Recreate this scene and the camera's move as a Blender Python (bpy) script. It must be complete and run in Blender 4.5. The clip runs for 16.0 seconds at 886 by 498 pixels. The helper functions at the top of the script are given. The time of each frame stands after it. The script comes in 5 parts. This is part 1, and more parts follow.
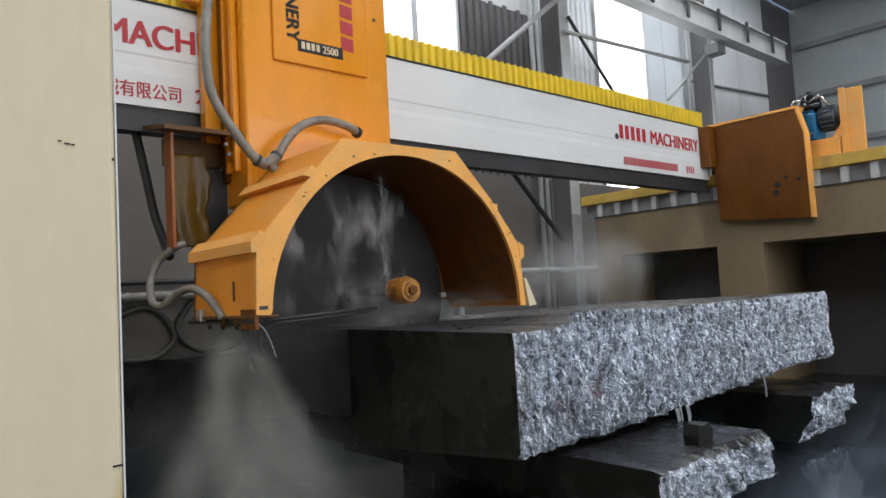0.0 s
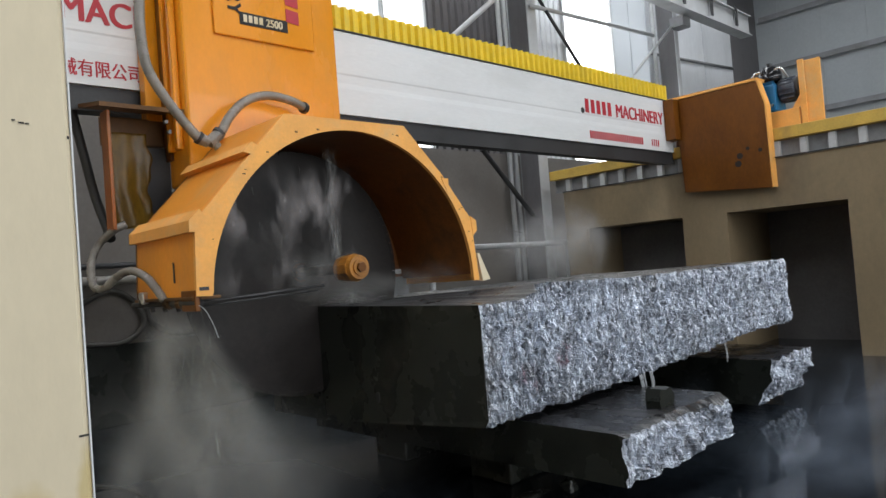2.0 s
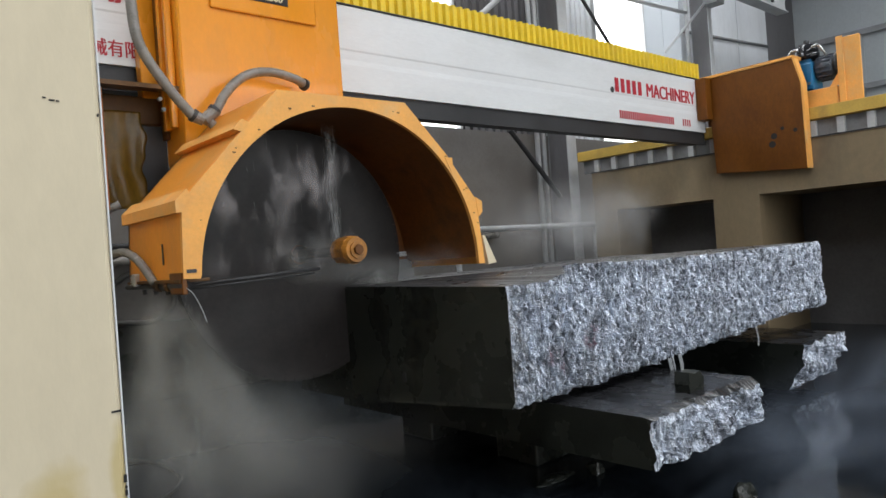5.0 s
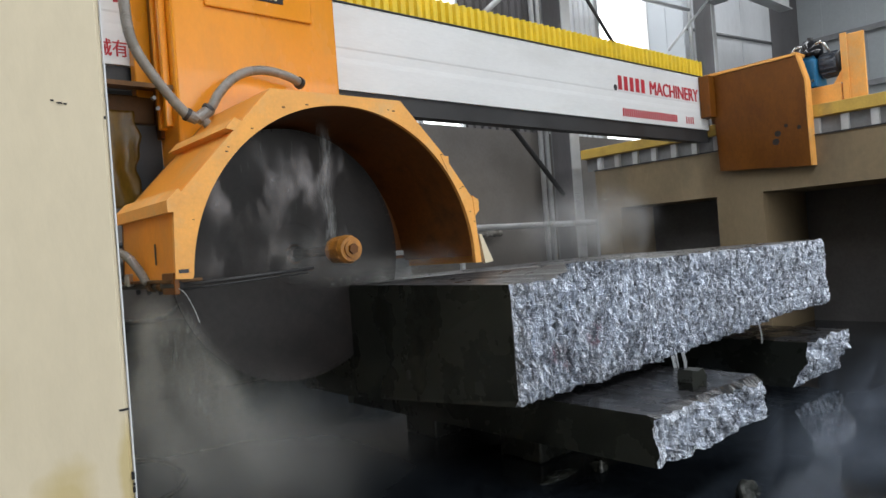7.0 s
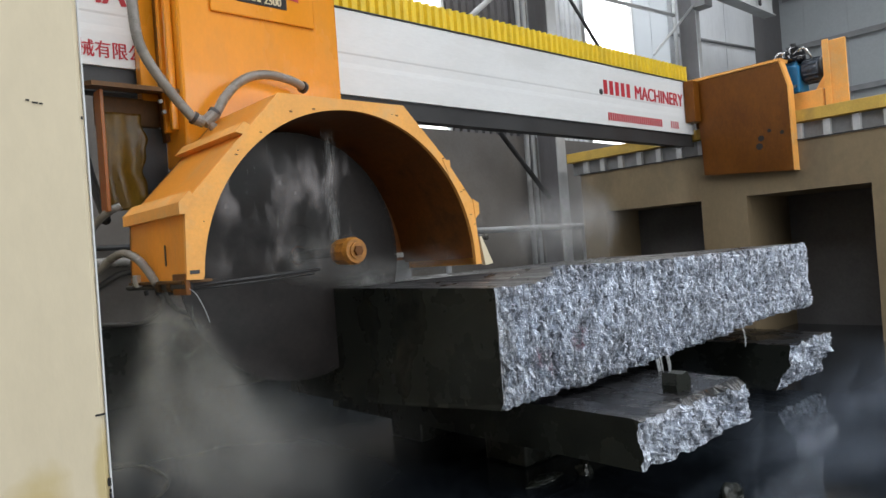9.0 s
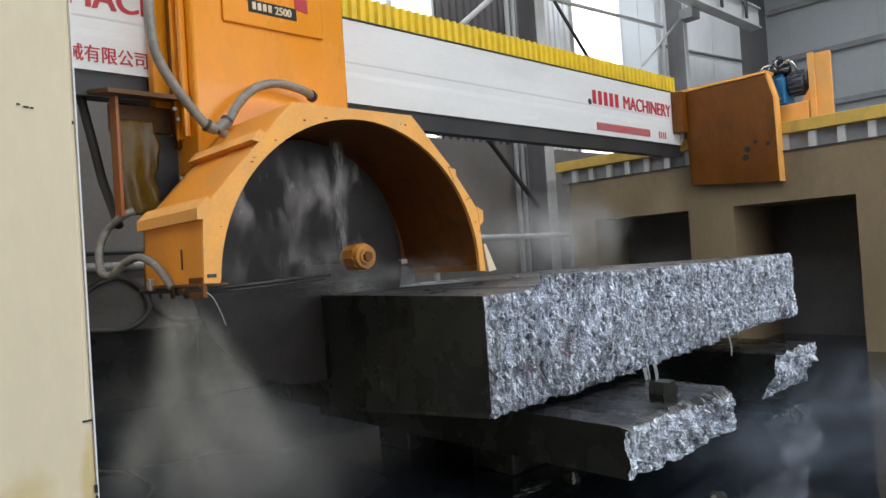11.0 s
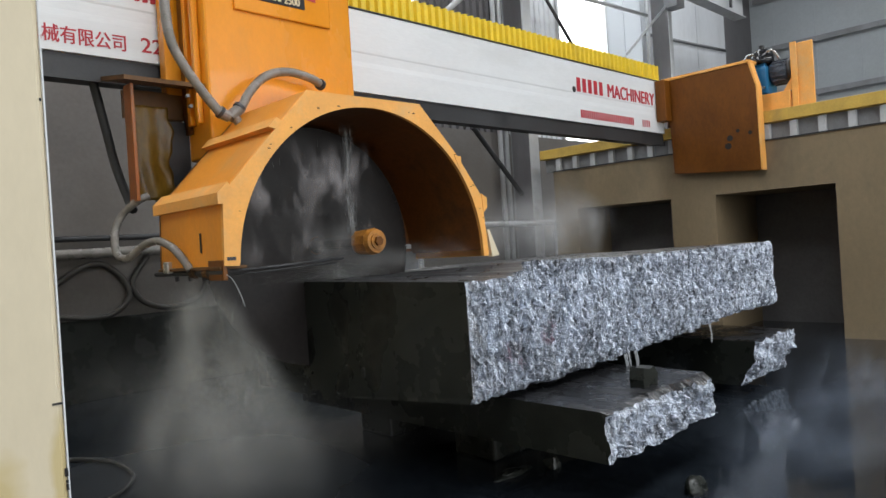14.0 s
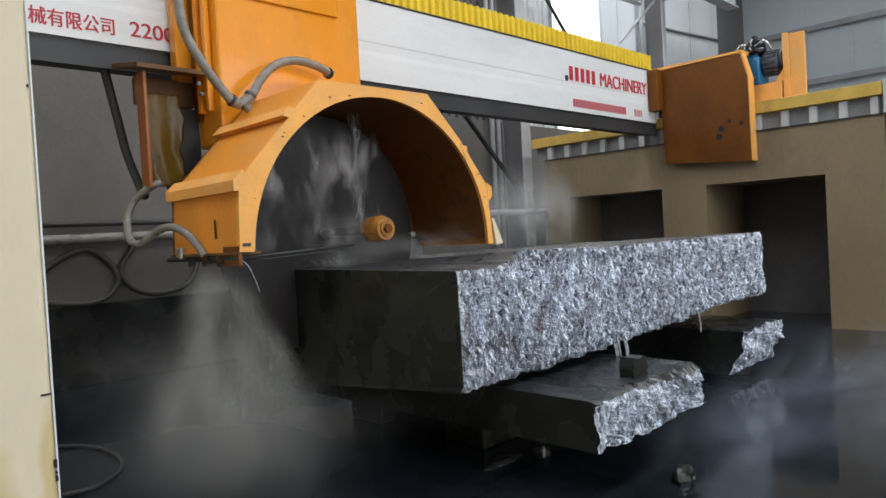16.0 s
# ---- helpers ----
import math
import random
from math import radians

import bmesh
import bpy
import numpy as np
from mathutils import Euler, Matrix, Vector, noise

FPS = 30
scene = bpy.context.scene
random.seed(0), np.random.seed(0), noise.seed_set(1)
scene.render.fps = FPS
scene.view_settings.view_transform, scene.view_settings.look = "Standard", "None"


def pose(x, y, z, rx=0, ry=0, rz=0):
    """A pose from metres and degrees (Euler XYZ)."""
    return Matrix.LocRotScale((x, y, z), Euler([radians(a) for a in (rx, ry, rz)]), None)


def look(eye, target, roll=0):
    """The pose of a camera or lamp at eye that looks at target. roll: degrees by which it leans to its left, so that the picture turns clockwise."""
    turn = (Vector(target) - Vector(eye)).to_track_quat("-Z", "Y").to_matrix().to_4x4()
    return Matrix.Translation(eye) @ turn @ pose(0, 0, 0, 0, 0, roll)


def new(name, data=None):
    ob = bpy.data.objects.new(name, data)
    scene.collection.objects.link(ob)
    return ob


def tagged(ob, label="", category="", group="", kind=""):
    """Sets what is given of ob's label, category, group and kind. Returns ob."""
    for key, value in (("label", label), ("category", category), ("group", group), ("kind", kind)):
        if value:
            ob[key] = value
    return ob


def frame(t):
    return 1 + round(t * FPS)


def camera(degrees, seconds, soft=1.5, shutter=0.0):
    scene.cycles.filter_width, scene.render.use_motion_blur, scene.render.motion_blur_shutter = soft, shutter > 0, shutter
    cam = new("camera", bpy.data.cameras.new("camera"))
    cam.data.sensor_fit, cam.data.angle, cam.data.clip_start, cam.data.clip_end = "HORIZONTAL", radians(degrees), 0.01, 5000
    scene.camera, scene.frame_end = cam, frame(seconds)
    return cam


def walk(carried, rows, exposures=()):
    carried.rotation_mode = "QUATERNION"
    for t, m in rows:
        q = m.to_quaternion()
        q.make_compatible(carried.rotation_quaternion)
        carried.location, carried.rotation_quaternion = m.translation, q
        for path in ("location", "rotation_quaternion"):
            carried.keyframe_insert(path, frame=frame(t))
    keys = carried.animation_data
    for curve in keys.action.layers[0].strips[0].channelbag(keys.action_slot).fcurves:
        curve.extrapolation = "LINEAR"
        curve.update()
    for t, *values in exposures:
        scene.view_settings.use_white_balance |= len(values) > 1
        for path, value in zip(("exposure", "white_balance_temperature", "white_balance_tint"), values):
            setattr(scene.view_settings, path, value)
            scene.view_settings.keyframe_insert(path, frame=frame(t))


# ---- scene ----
cam = camera(65.4, 16.0, soft=1.5)
PATH = [
    (0, look((-2.860, -2.692, 1.590), (-0.224, 0.306, 1.837), -3.15)),
    (0.5, look((-2.860, -2.742, 1.580), (-0.176, 0.200, 1.961), -3.86)),
    (1, look((-2.861, -2.786, 1.569), (-0.150, 0.135, 1.917), -4.40)),
    (1.5, look((-2.862, -2.772, 1.566), (-0.094, 0.110, 1.737), -4.14)),
    (2, look((-2.866, -2.762, 1.567), (-0.118, 0.143, 1.675), -4.49)),
    (2.5, look((-2.873, -2.770, 1.561), (-0.157, 0.166, 1.615), -4.45)),
    (3, look((-2.869, -2.753, 1.561), (-0.166, 0.195, 1.559), -4.33)),
    (3.5, look((-2.864, -2.752, 1.562), (-0.181, 0.215, 1.582), -4.41)),
    (4, look((-2.858, -2.741, 1.563), (-0.212, 0.259, 1.569), -4.30)),
    (6.5, look((-2.857, -2.745, 1.565), (-0.232, 0.274, 1.581), -4.23)),
    (7, look((-2.866, -2.754, 1.567), (-0.250, 0.272, 1.569), -4.32)),
    (7.5, look((-2.853, -2.753, 1.565), (-0.215, 0.253, 1.572), -4.50)),
    (8, look((-2.853, -2.746, 1.564), (-0.221, 0.266, 1.573), -4.22)),
    (8.5, look((-2.852, -2.751, 1.565), (-0.197, 0.241, 1.574), -4.28)),
    (11, look((-2.861, -2.755, 1.566), (-0.135, 0.172, 1.621), -3.80)),
    (11.5, look((-2.852, -2.748, 1.566), (-0.121, 0.173, 1.667), -3.84)),
    (12, look((-2.859, -2.760, 1.562), (-0.108, 0.140, 1.716), -3.76)),
    (12.5, look((-2.854, -2.756, 1.565), (-0.096, 0.133, 1.767), -3.74)),
    (13, look((-2.844, -2.761, 1.564), (-0.065, 0.111, 1.740), -4.08)),
    (13.5, look((-2.846, -2.763, 1.556), (-0.053, 0.098, 1.655), -4.21)),
    (14, look((-2.841, -2.757, 1.551), (-0.055, 0.113, 1.533), -3.64)),
    (14.5, look((-2.840, -2.752, 1.550), (-0.053, 0.116, 1.491), -3.54)),
    (15, look((-2.840, -2.752, 1.556), (-0.037, 0.100, 1.485), -3.64)),
    (15.5, look((-2.844, -2.749, 1.553), (-0.032, 0.095, 1.480), -3.63)),
    (16, look((-2.839, -2.747, 1.560), (-0.018, 0.087, 1.467), -3.22)),
]
# travel of the saw head along the bridge, in metres
SAW = [(0, -0.255), (0.5, -0.294), (1, -0.337), (1.5, -0.375), (2, -0.419), (2.5, -0.46), (3, -0.498), (3.5, -0.535), (4, -0.577), (6.5, -0.731), (7, -0.724), (7.5, -0.687), (8, -0.642), (8.5, -0.604), (11, -0.402), (11.5, -0.353), (12, -0.32), (12.5, -0.284), (13, -0.239), (13.5, -0.205), (14, -0.159), (14.5, -0.123), (15, -0.081), (15.5, -0.043), (16, -0.0)]
# the clip's camera opens up a little as it settles
walk(cam, PATH, [(0.0, -0.16), (1.0, -0.13), (2.5, -0.08), (4.0, -0.05), (7.0, 0.0), (11.0, 0.02), (16.0, 0.07)])

# ---- light ----
world = bpy.data.worlds.new("sky")
scene.world = world
world.use_nodes = True
_bg = world.node_tree.nodes["Background"]
_sky = world.node_tree.nodes.new("ShaderNodeTexSky")
_sky.sky_type, _sky.sun_disc = "NISHITA", False
_sky.sun_elevation, _sky.sun_rotation = radians(42), radians(200)
world.node_tree.links.new(_sky.outputs[0], _bg.inputs[0])
_bg.inputs[1].default_value = 0.1


def area(name, eye, target, w, h, watts, colour):
    data = bpy.data.lights.new(name, "AREA")
    data.shape, data.size, data.size_y, data.energy, data.color = "RECTANGLE", w, h, watts, colour
    ob = new(name, data)
    ob.matrix_world = look(eye, target)
    return ob


# daylight: the open gate behind the camera and two roof lights
area("gate_daylight", (3.0, -13.8, 4.0), (3.0, 0, 3.0), 15.0, 7.0, 1000, (0.93, 0.97, 1.0))
area("roof_daylight", (2.0, -4.5, 9.9), (2.0, -4.5, 0), 22.0, 2.4, 1250, (0.95, 0.98, 1.0))
area("roof_daylight_back", (4.0, 3.6, 9.9), (4.0, 3.6, 0), 26.0, 1.2, 760, (0.95, 0.98, 1.0))
scene.cycles.transparent_max_bounces = 110


# ---- materials ----
def material(name, base, rough=0.6, metal=0.0, vary=0.25, scale=3.0, fine=60.0, bump=0.15, stain=None, stain_amount=0.0,
             stain_scale=1.2, stretch=(1, 1, 1), rough_vary=0.1, spec=0.5, random_tint=0.0, coat=0.0):
    m = bpy.data.materials.new(name)
    m.use_nodes = True
    nt = m.node_tree
    n, l = nt.nodes, nt.links
    b = n["Principled BSDF"]
    tc = n.new("ShaderNodeTexCoord")
    mp = n.new("ShaderNodeMapping")
    mp.inputs["Scale"].default_value = stretch
    l.new(tc.outputs["Object"], mp.inputs[0])

    def tex(sc, detail, rgh=0.55):
        t = n.new("ShaderNodeTexNoise")
        t.inputs["Scale"].default_value, t.inputs["Detail"].default_value, t.inputs["Roughness"].default_value = sc, detail, rgh
        l.new(mp.outputs[0], t.inputs["Vector"])
        return t

    big, small = tex(scale, 5), tex(fine, 4, 0.7)
    ramp = n.new("ShaderNodeMapRange")
    ramp.inputs[1].default_value, ramp.inputs[2].default_value = 0.3, 0.7
    ramp.inputs[3].default_value, ramp.inputs[4].default_value = 1 - vary, 1 + vary
    l.new(big.outputs["Fac"], ramp.inputs[0])
    ramp2 = n.new("ShaderNodeMapRange")
    ramp2.inputs[1].default_value, ramp2.inputs[2].default_value = 0.3, 0.7
    ramp2.inputs[3].default_value, ramp2.inputs[4].default_value = 1 - vary * 0.6, 1 + vary * 0.6
    l.new(small.outputs["Fac"], ramp2.inputs[0])
    mul = n.new("ShaderNodeMath")
    mul.operation = "MULTIPLY"
    l.new(ramp.outputs[0], mul.inputs[0]), l.new(ramp2.outputs[0], mul.inputs[1])
    val = mul.outputs[0]
    if random_tint:
        oi = n.new("ShaderNodeObjectInfo")
        rr = n.new("ShaderNodeMapRange")
        rr.inputs[3].default_value, rr.inputs[4].default_value = 1 - random_tint, 1 + random_tint
        l.new(oi.outputs["Random"], rr.inputs[0])
        m2 = n.new("ShaderNodeMath")
        m2.operation = "MULTIPLY"
        l.new(val, m2.inputs[0]), l.new(rr.outputs[0], m2.inputs[1])
        val = m2.outputs[0]
    col = n.new("ShaderNodeVectorMath")
    col.operation = "SCALE"
    col.inputs[0].default_value = base
    l.new(val, col.inputs["Scale"])
    out = col.outputs[0]
    if stain:
        st = tex(stain_scale, 6, 0.65)
        sr = n.new("ShaderNodeMapRange")
        sr.inputs[1].default_value, sr.inputs[2].default_value = 0.5, 0.68
        sr.inputs[3].default_value, sr.inputs[4].default_value = 0.0, stain_amount
        l.new(st.outputs["Fac"], sr.inputs[0])
        mx = n.new("ShaderNodeMix")
        mx.data_type = "RGBA"
        l.new(sr.outputs[0], mx.inputs["Factor"])
        l.new(out, mx.inputs["A"])
        mx.inputs["B"].default_value = (*stain, 1)
        out = mx.outputs["Result"]
    l.new(out, b.inputs["Base Color"])
    rv = n.new("ShaderNodeMapRange")
    rv.inputs[1].default_value, rv.inputs[2].default_value = 0.3, 0.7
    rv.inputs[3].default_value, rv.inputs[4].default_value = max(rough - rough_vary, 0.02), min(rough + rough_vary, 1)
    l.new(big.outputs["Fac"], rv.inputs[0])
    l.new(rv.outputs[0], b.inputs["Roughness"])
    b.inputs["Metallic"].default_value = metal
    b.inputs["Specular IOR Level"].default_value = spec
    b.inputs["Coat Weight"].default_value = coat
    if bump:
        bp = n.new("ShaderNodeBump")
        bp.inputs["Strength"].default_value, bp.inputs["Distance"].default_value = bump, 0.01
        l.new(small.outputs["Fac"], bp.inputs["Height"])
        l.new(bp.outputs[0], b.inputs["Normal"])
    return m


ORANGE = material("orange_paint", (0.79, 0.29, 0.009), 0.28, vary=0.06, scale=1.6, fine=45, bump=0.04, stain=(0.56, 0.25, 0.04), stain_amount=0.35, stain_scale=2.2, stretch=(1, 1, 0.45), coat=0.25)
ORANGE_SHELL = material("dulled_orange_paint", (0.79, 0.30, 0.025), 0.5, vary=0.10, scale=2.5, fine=45, bump=0.06, stain=(0.66, 0.33, 0.10), stain_amount=0.6, stain_scale=2.2, stretch=(1, 1, 0.45))
ORANGE_DUSTY = material("dusty_orange_paint", (0.84, 0.395, 0.090), 0.6, vary=0.10, scale=4, fine=50, bump=0.08, stain=(0.62, 0.42, 0.2), stain_amount=0.5, stain_scale=3)
# Stained orange whose base is also lowered for sides turned from the light.
ORANGE_DIRTY_SHADED = material("shaded_stained_orange_paint", (0.14, 0.046, 0.003), 0.42, vary=0.25, scale=2, fine=30, bump=0.1, spec=0.3, stain=(0.085, 0.026, 0.004), stain_amount=0.5, stain_scale=2.4, stretch=(1, 1, 0.5))
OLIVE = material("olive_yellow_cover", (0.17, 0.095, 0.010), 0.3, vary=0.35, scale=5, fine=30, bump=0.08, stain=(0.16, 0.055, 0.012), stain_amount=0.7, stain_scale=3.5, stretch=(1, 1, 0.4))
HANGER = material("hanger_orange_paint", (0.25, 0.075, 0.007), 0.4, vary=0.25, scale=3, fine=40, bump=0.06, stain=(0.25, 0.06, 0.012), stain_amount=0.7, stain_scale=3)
RUSTY = material("rusty_cover", (0.11, 0.048, 0.009), 0.6, vary=0.3, scale=3, fine=35, bump=0.12, stain=(0.05, 0.03, 0.012), stain_amount=0.8, stain_scale=2.5, stretch=(1, 1, 0.5))
HUB = material("worn_orange_paint", (0.42, 0.17, 0.022), 0.5, vary=0.25, scale=8, fine=60, bump=0.1, stain=(0.12, 0.06, 0.02), stain_amount=0.7, stain_scale=9)
# The orange under slurry stains, its base darkened for the hood's inner shade.
LINING = material("shaded_stained_lining", (0.19, 0.062, 0.011), 0.42, vary=0.3, scale=2, fine=30, bump=0.1, stain=(0.06, 0.028, 0.013), stain_amount=0.8, stain_scale=2.0)
CREAM = material("cream_paint", (0.71, 0.61, 0.435), 0.7, vary=0.05, scale=1.6, fine=25, bump=0.06, stain=(0.52, 0.40, 0.15), stain_amount=0.6, stain_scale=1.3, stretch=(1, 1, 0.4))
# Darker copy of the cream: the wall's shade is in its base colour.
CREAM_WALL_SHADED = material("shaded_splashed_cream_wall", (0.225, 0.168, 0.098), 0.7, vary=0.12, scale=1.0, fine=20, bump=0.12, stain=(0.115, 0.092, 0.062), stain_amount=0.7, stain_scale=0.7, stretch=(1, 1, 0.6))
WHITE = material("white_beam_paint", (0.70, 0.71, 0.72), 0.45, vary=0.05, scale=1.5, fine=30, bump=0.03, stain=(0.48, 0.48, 0.46), stain_amount=0.35, stain_scale=1.0, stretch=(0.4, 1, 1.6))
YELLOW = material("yellow_bellows", (0.78, 0.56, 0.03), 0.5, vary=0.10, scale=4, fine=40, bump=0.05, stain=(0.5, 0.36, 0.06), stain_amount=0.4, stain_scale=3)
YELLOW_OLD = material("dull_yellow_paint", (0.55, 0.36, 0.07), 0.6, vary=0.15, scale=3, fine=40, bump=0.08, stain=(0.25, 0.17, 0.07), stain_amount=0.5, stain_scale=2)
BLACK = material("black_steel", (0.028, 0.028, 0.03), 0.5, vary=0.25, scale=3, fine=50, bump=0.08)
GREY = material("grey_steel", (0.22, 0.225, 0.235), 0.55, vary=0.18, scale=2, fine=40, bump=0.08, stain=(0.12, 0.10, 0.08), stain_amount=0.4, stain_scale=1.5)
PALE = material("pale_steel", (0.48, 0.49, 0.50), 0.55, vary=0.12, scale=2, fine=40, bump=0.05, stain=(0.25, 0.22, 0.18), stain_amount=0.3)
BLADE = material("wet_saw_blade", (0.019, 0.0155, 0.0145), 0.5, metal=0.0, spec=0.3, vary=0.35, scale=2.5, fine=22, bump=0.03, stain=(0.008, 0.0075, 0.008), stain_amount=0.7, stain_scale=1.6)
SAWN = material("wet_sawn_granite", (0.018, 0.020, 0.017), 0.28, vary=0.35, scale=3, fine=90, bump=0.08, spec=0.3, rough_vary=0.12, stain=(0.028, 0.029, 0.025), stain_amount=0.3, stain_scale=1.5)
TOPSTONE = material("wet_granite_top", (0.048, 0.048, 0.050), 0.36, vary=0.4, scale=5, fine=50, bump=0.25, rough_vary=0.2)
SLABTOP = material("wet_black_slab_top", (0.020, 0.020, 0.022), 0.26, vary=0.4, scale=4, fine=50, bump=0.15, rough_vary=0.18)
WETFLOOR = material("wet_slurry_floor", (0.010, 0.013, 0.017), 0.05, vary=0.4, scale=1.1, fine=6, bump=0.07, rough_vary=0.04, stain=(0.021, 0.026, 0.033), stain_amount=0.6, stain_scale=1.2)


def stirred_water():
    """The water is roughened by falling spray round the saw and lies still elsewhere."""
    nt = WETFLOOR.node_tree
    n, l = nt.nodes, nt.links
    b = n["Principled BSDF"]
    tc, di, near, mx = n.new("ShaderNodeTexCoord"), n.new("ShaderNodeVectorMath"), n.new("ShaderNodeMapRange"), n.new("ShaderNodeMath")
    di.operation = "DISTANCE"
    di.inputs[1].default_value = (-0.9, 2.0, 0)
    l.new(tc.outputs["Object"], di.inputs[0]), l.new(di.outputs["Value"], near.inputs[0])
    near.inputs[1].default_value, near.inputs[2].default_value, near.inputs[3].default_value, near.inputs[4].default_value = 0.9, 2.1, 0.3, 0.0
    mx.operation = "ADD"
    old = b.inputs["Roughness"].links[0].from_socket
    l.new(old, mx.inputs[0]), l.new(near.outputs[0], mx.inputs[1])
    l.new(mx.outputs[0], b.inputs["Roughness"])


stirred_water()
DULL_HOSE = material("dull_dusty_hose", (0.06, 0.056, 0.05), 0.6, vary=0.2, scale=5, fine=80, bump=0.2)
PLASTER = material("grey_plaster", (0.165, 0.152, 0.140), 0.85, vary=0.14, scale=0.8, fine=18, bump=0.15, stain=(0.12, 0.105, 0.09), stain_amount=0.55, stain_scale=0.6)
CLAD = material("pale_sheet_cladding", (0.70, 0.72, 0.75), 0.5, vary=0.06, scale=1, fine=15, bump=0.03, stain=(0.38, 0.39, 0.40), stain_amount=0.3, stain_scale=0.8, stretch=(1, 1, 0.3))
CLAD_GREY = material("grey_sheet_cladding", (0.34, 0.365, 0.38), 0.55, vary=0.08, scale=0.6, fine=12, bump=0.04)
# Dark grey that paints the shade at the back of the recesses.
RECESS_SHADE = material("recess_shade", (0.12, 0.115, 0.115), 0.5, vary=0.2, scale=0.9, fine=20, bump=0.12, stain=(0.06, 0.06, 0.062), stain_amount=0.6, stain_scale=0.8)
HOSE = material("grey_armoured_hose", (0.22, 0.205, 0.185), 0.28, vary=0.2, scale=6, fine=120, bump=0.3)
RUBBER = material("black_rubber", (0.03, 0.03, 0.03), 0.6, vary=0.2, scale=5, fine=60, bump=0.1)
RED = material("red_lettering", (0.45, 0.022, 0.035), 0.55, vary=0.12, scale=8, fine=60, bump=0.0)
INK = material("black_lettering", (0.012, 0.010, 0.010), 0.7, vary=0.15, scale=8, fine=60, bump=0.0)
BLUE = material("blue_motor_paint", (0.02, 0.17, 0.36), 0.4, vary=0.15, scale=5, fine=50, bump=0.06)
MOTOR_GREY = material("dark_motor_paint", (0.045, 0.055, 0.075), 0.35, vary=0.2, scale=6, fine=50, bump=0.06)
GLOSS_BLACK = material("glossy_black_plastic", (0.012, 0.012, 0.014), 0.12, vary=0.15, scale=6, fine=50, bump=0.0)
CHROME = material("bright_steel", (0.55, 0.55, 0.55), 0.28, metal=0.9, vary=0.15, scale=6, fine=60, bump=0.05)


def granite_rough():
    m = bpy.data.materials.new("split_granite")
    m.use_nodes = True
    nt = m.node_tree
    n, l = nt.nodes, nt.links
    b = n["Principled BSDF"]
    tc = n.new("ShaderNodeTexCoord")

    def noise_tex(sc, detail, rgh, stretch=(1, 1, 1)):
        mp = n.new("ShaderNodeMapping")
        mp.inputs["Scale"].default_value = stretch
        l.new(tc.outputs["Object"], mp.inputs[0])
        t = n.new("ShaderNodeTexNoise")
        t.inputs["Scale"].default_value, t.inputs["Detail"].default_value, t.inputs["Roughness"].default_value = sc, detail, rgh
        l.new(mp.outputs[0], t.inputs["Vector"])
        return t.outputs["Fac"]

    def remap(v, a, c, lo, hi):
        r = n.new("ShaderNodeMapRange")
        for k, q in enumerate((a, c, lo, hi)):
            r.inputs[k + 1].default_value = q
        l.new(v, r.inputs[0])
        return r.outputs[0]

    def math_node(op, u, v):
        q = n.new("ShaderNodeMath")
        q.operation = op
        for k, w in enumerate((u, v)):
            if isinstance(w, float):
                q.inputs[k].default_value = w
            else:
                l.new(w, q.inputs[k])
        return q.outputs[0]

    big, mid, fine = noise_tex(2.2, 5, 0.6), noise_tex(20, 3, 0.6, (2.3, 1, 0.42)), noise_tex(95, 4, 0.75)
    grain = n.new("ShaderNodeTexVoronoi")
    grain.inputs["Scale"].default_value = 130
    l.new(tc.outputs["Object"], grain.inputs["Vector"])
    # Colour follows the bump's noise: shade painted in creases, light on ridges.
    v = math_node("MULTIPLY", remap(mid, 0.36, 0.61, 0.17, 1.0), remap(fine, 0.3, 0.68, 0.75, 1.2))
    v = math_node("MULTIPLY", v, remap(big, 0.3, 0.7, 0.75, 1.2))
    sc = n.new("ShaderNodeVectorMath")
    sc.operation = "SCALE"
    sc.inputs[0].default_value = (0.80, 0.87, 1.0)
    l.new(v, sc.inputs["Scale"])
    # faded red paint strokes
    sep = n.new("ShaderNodeSeparateXYZ")
    l.new(tc.outputs["Object"], sep.inputs[0])
    mask = None
    for x, z, r in ((0.70, 0.935, 0.075), (0.34, 0.88, 0.085), (0.76, 0.99, 0.05), (0.45, 0.80, 0.06)):
        dx, dz = math_node("SUBTRACT", sep.outputs[0], x), math_node("SUBTRACT", sep.outputs[2], z)
        d = math_node("SQRT", math_node("ADD", math_node("MULTIPLY", dx, dx), math_node("MULTIPLY", dz, dz)), 0.0)
        k = remap(d, r * 0.4, r, 0.75, 0.0)
        mask = k if mask is None else math_node("MAXIMUM", mask, k)
    mask = math_node("MULTIPLY", mask, remap(mid, 0.44, 0.56, 0.0, 1.0))
    mx = n.new("ShaderNodeMix")
    mx.data_type = "RGBA"
    l.new(mask, mx.inputs["Factor"]), l.new(sc.outputs[0], mx.inputs["A"])
    mx.inputs["B"].default_value = (0.20, 0.02, 0.05, 1)
    l.new(mx.outputs["Result"], b.inputs["Base Color"])
    l.new(remap(grain.outputs["Color"], 0.0, 1.0, 0.14, 0.30), b.inputs["Roughness"])
    b.inputs["Specular IOR Level"].default_value = 1.0
    b.inputs["IOR"].default_value = 1.9
    b.inputs["Metallic"].default_value = 0.3
    bp = n.new("ShaderNodeBump")
    bp.inputs["Strength"].default_value, bp.inputs["Distance"].default_value = 1.0, 0.042
    l.new(math_node("ADD", mid, math_node("MULTIPLY", fine, 0.14)), bp.inputs["Height"])
    l.new(bp.outputs[0], b.inputs["Normal"])
    return m


SPLIT = granite_rough()


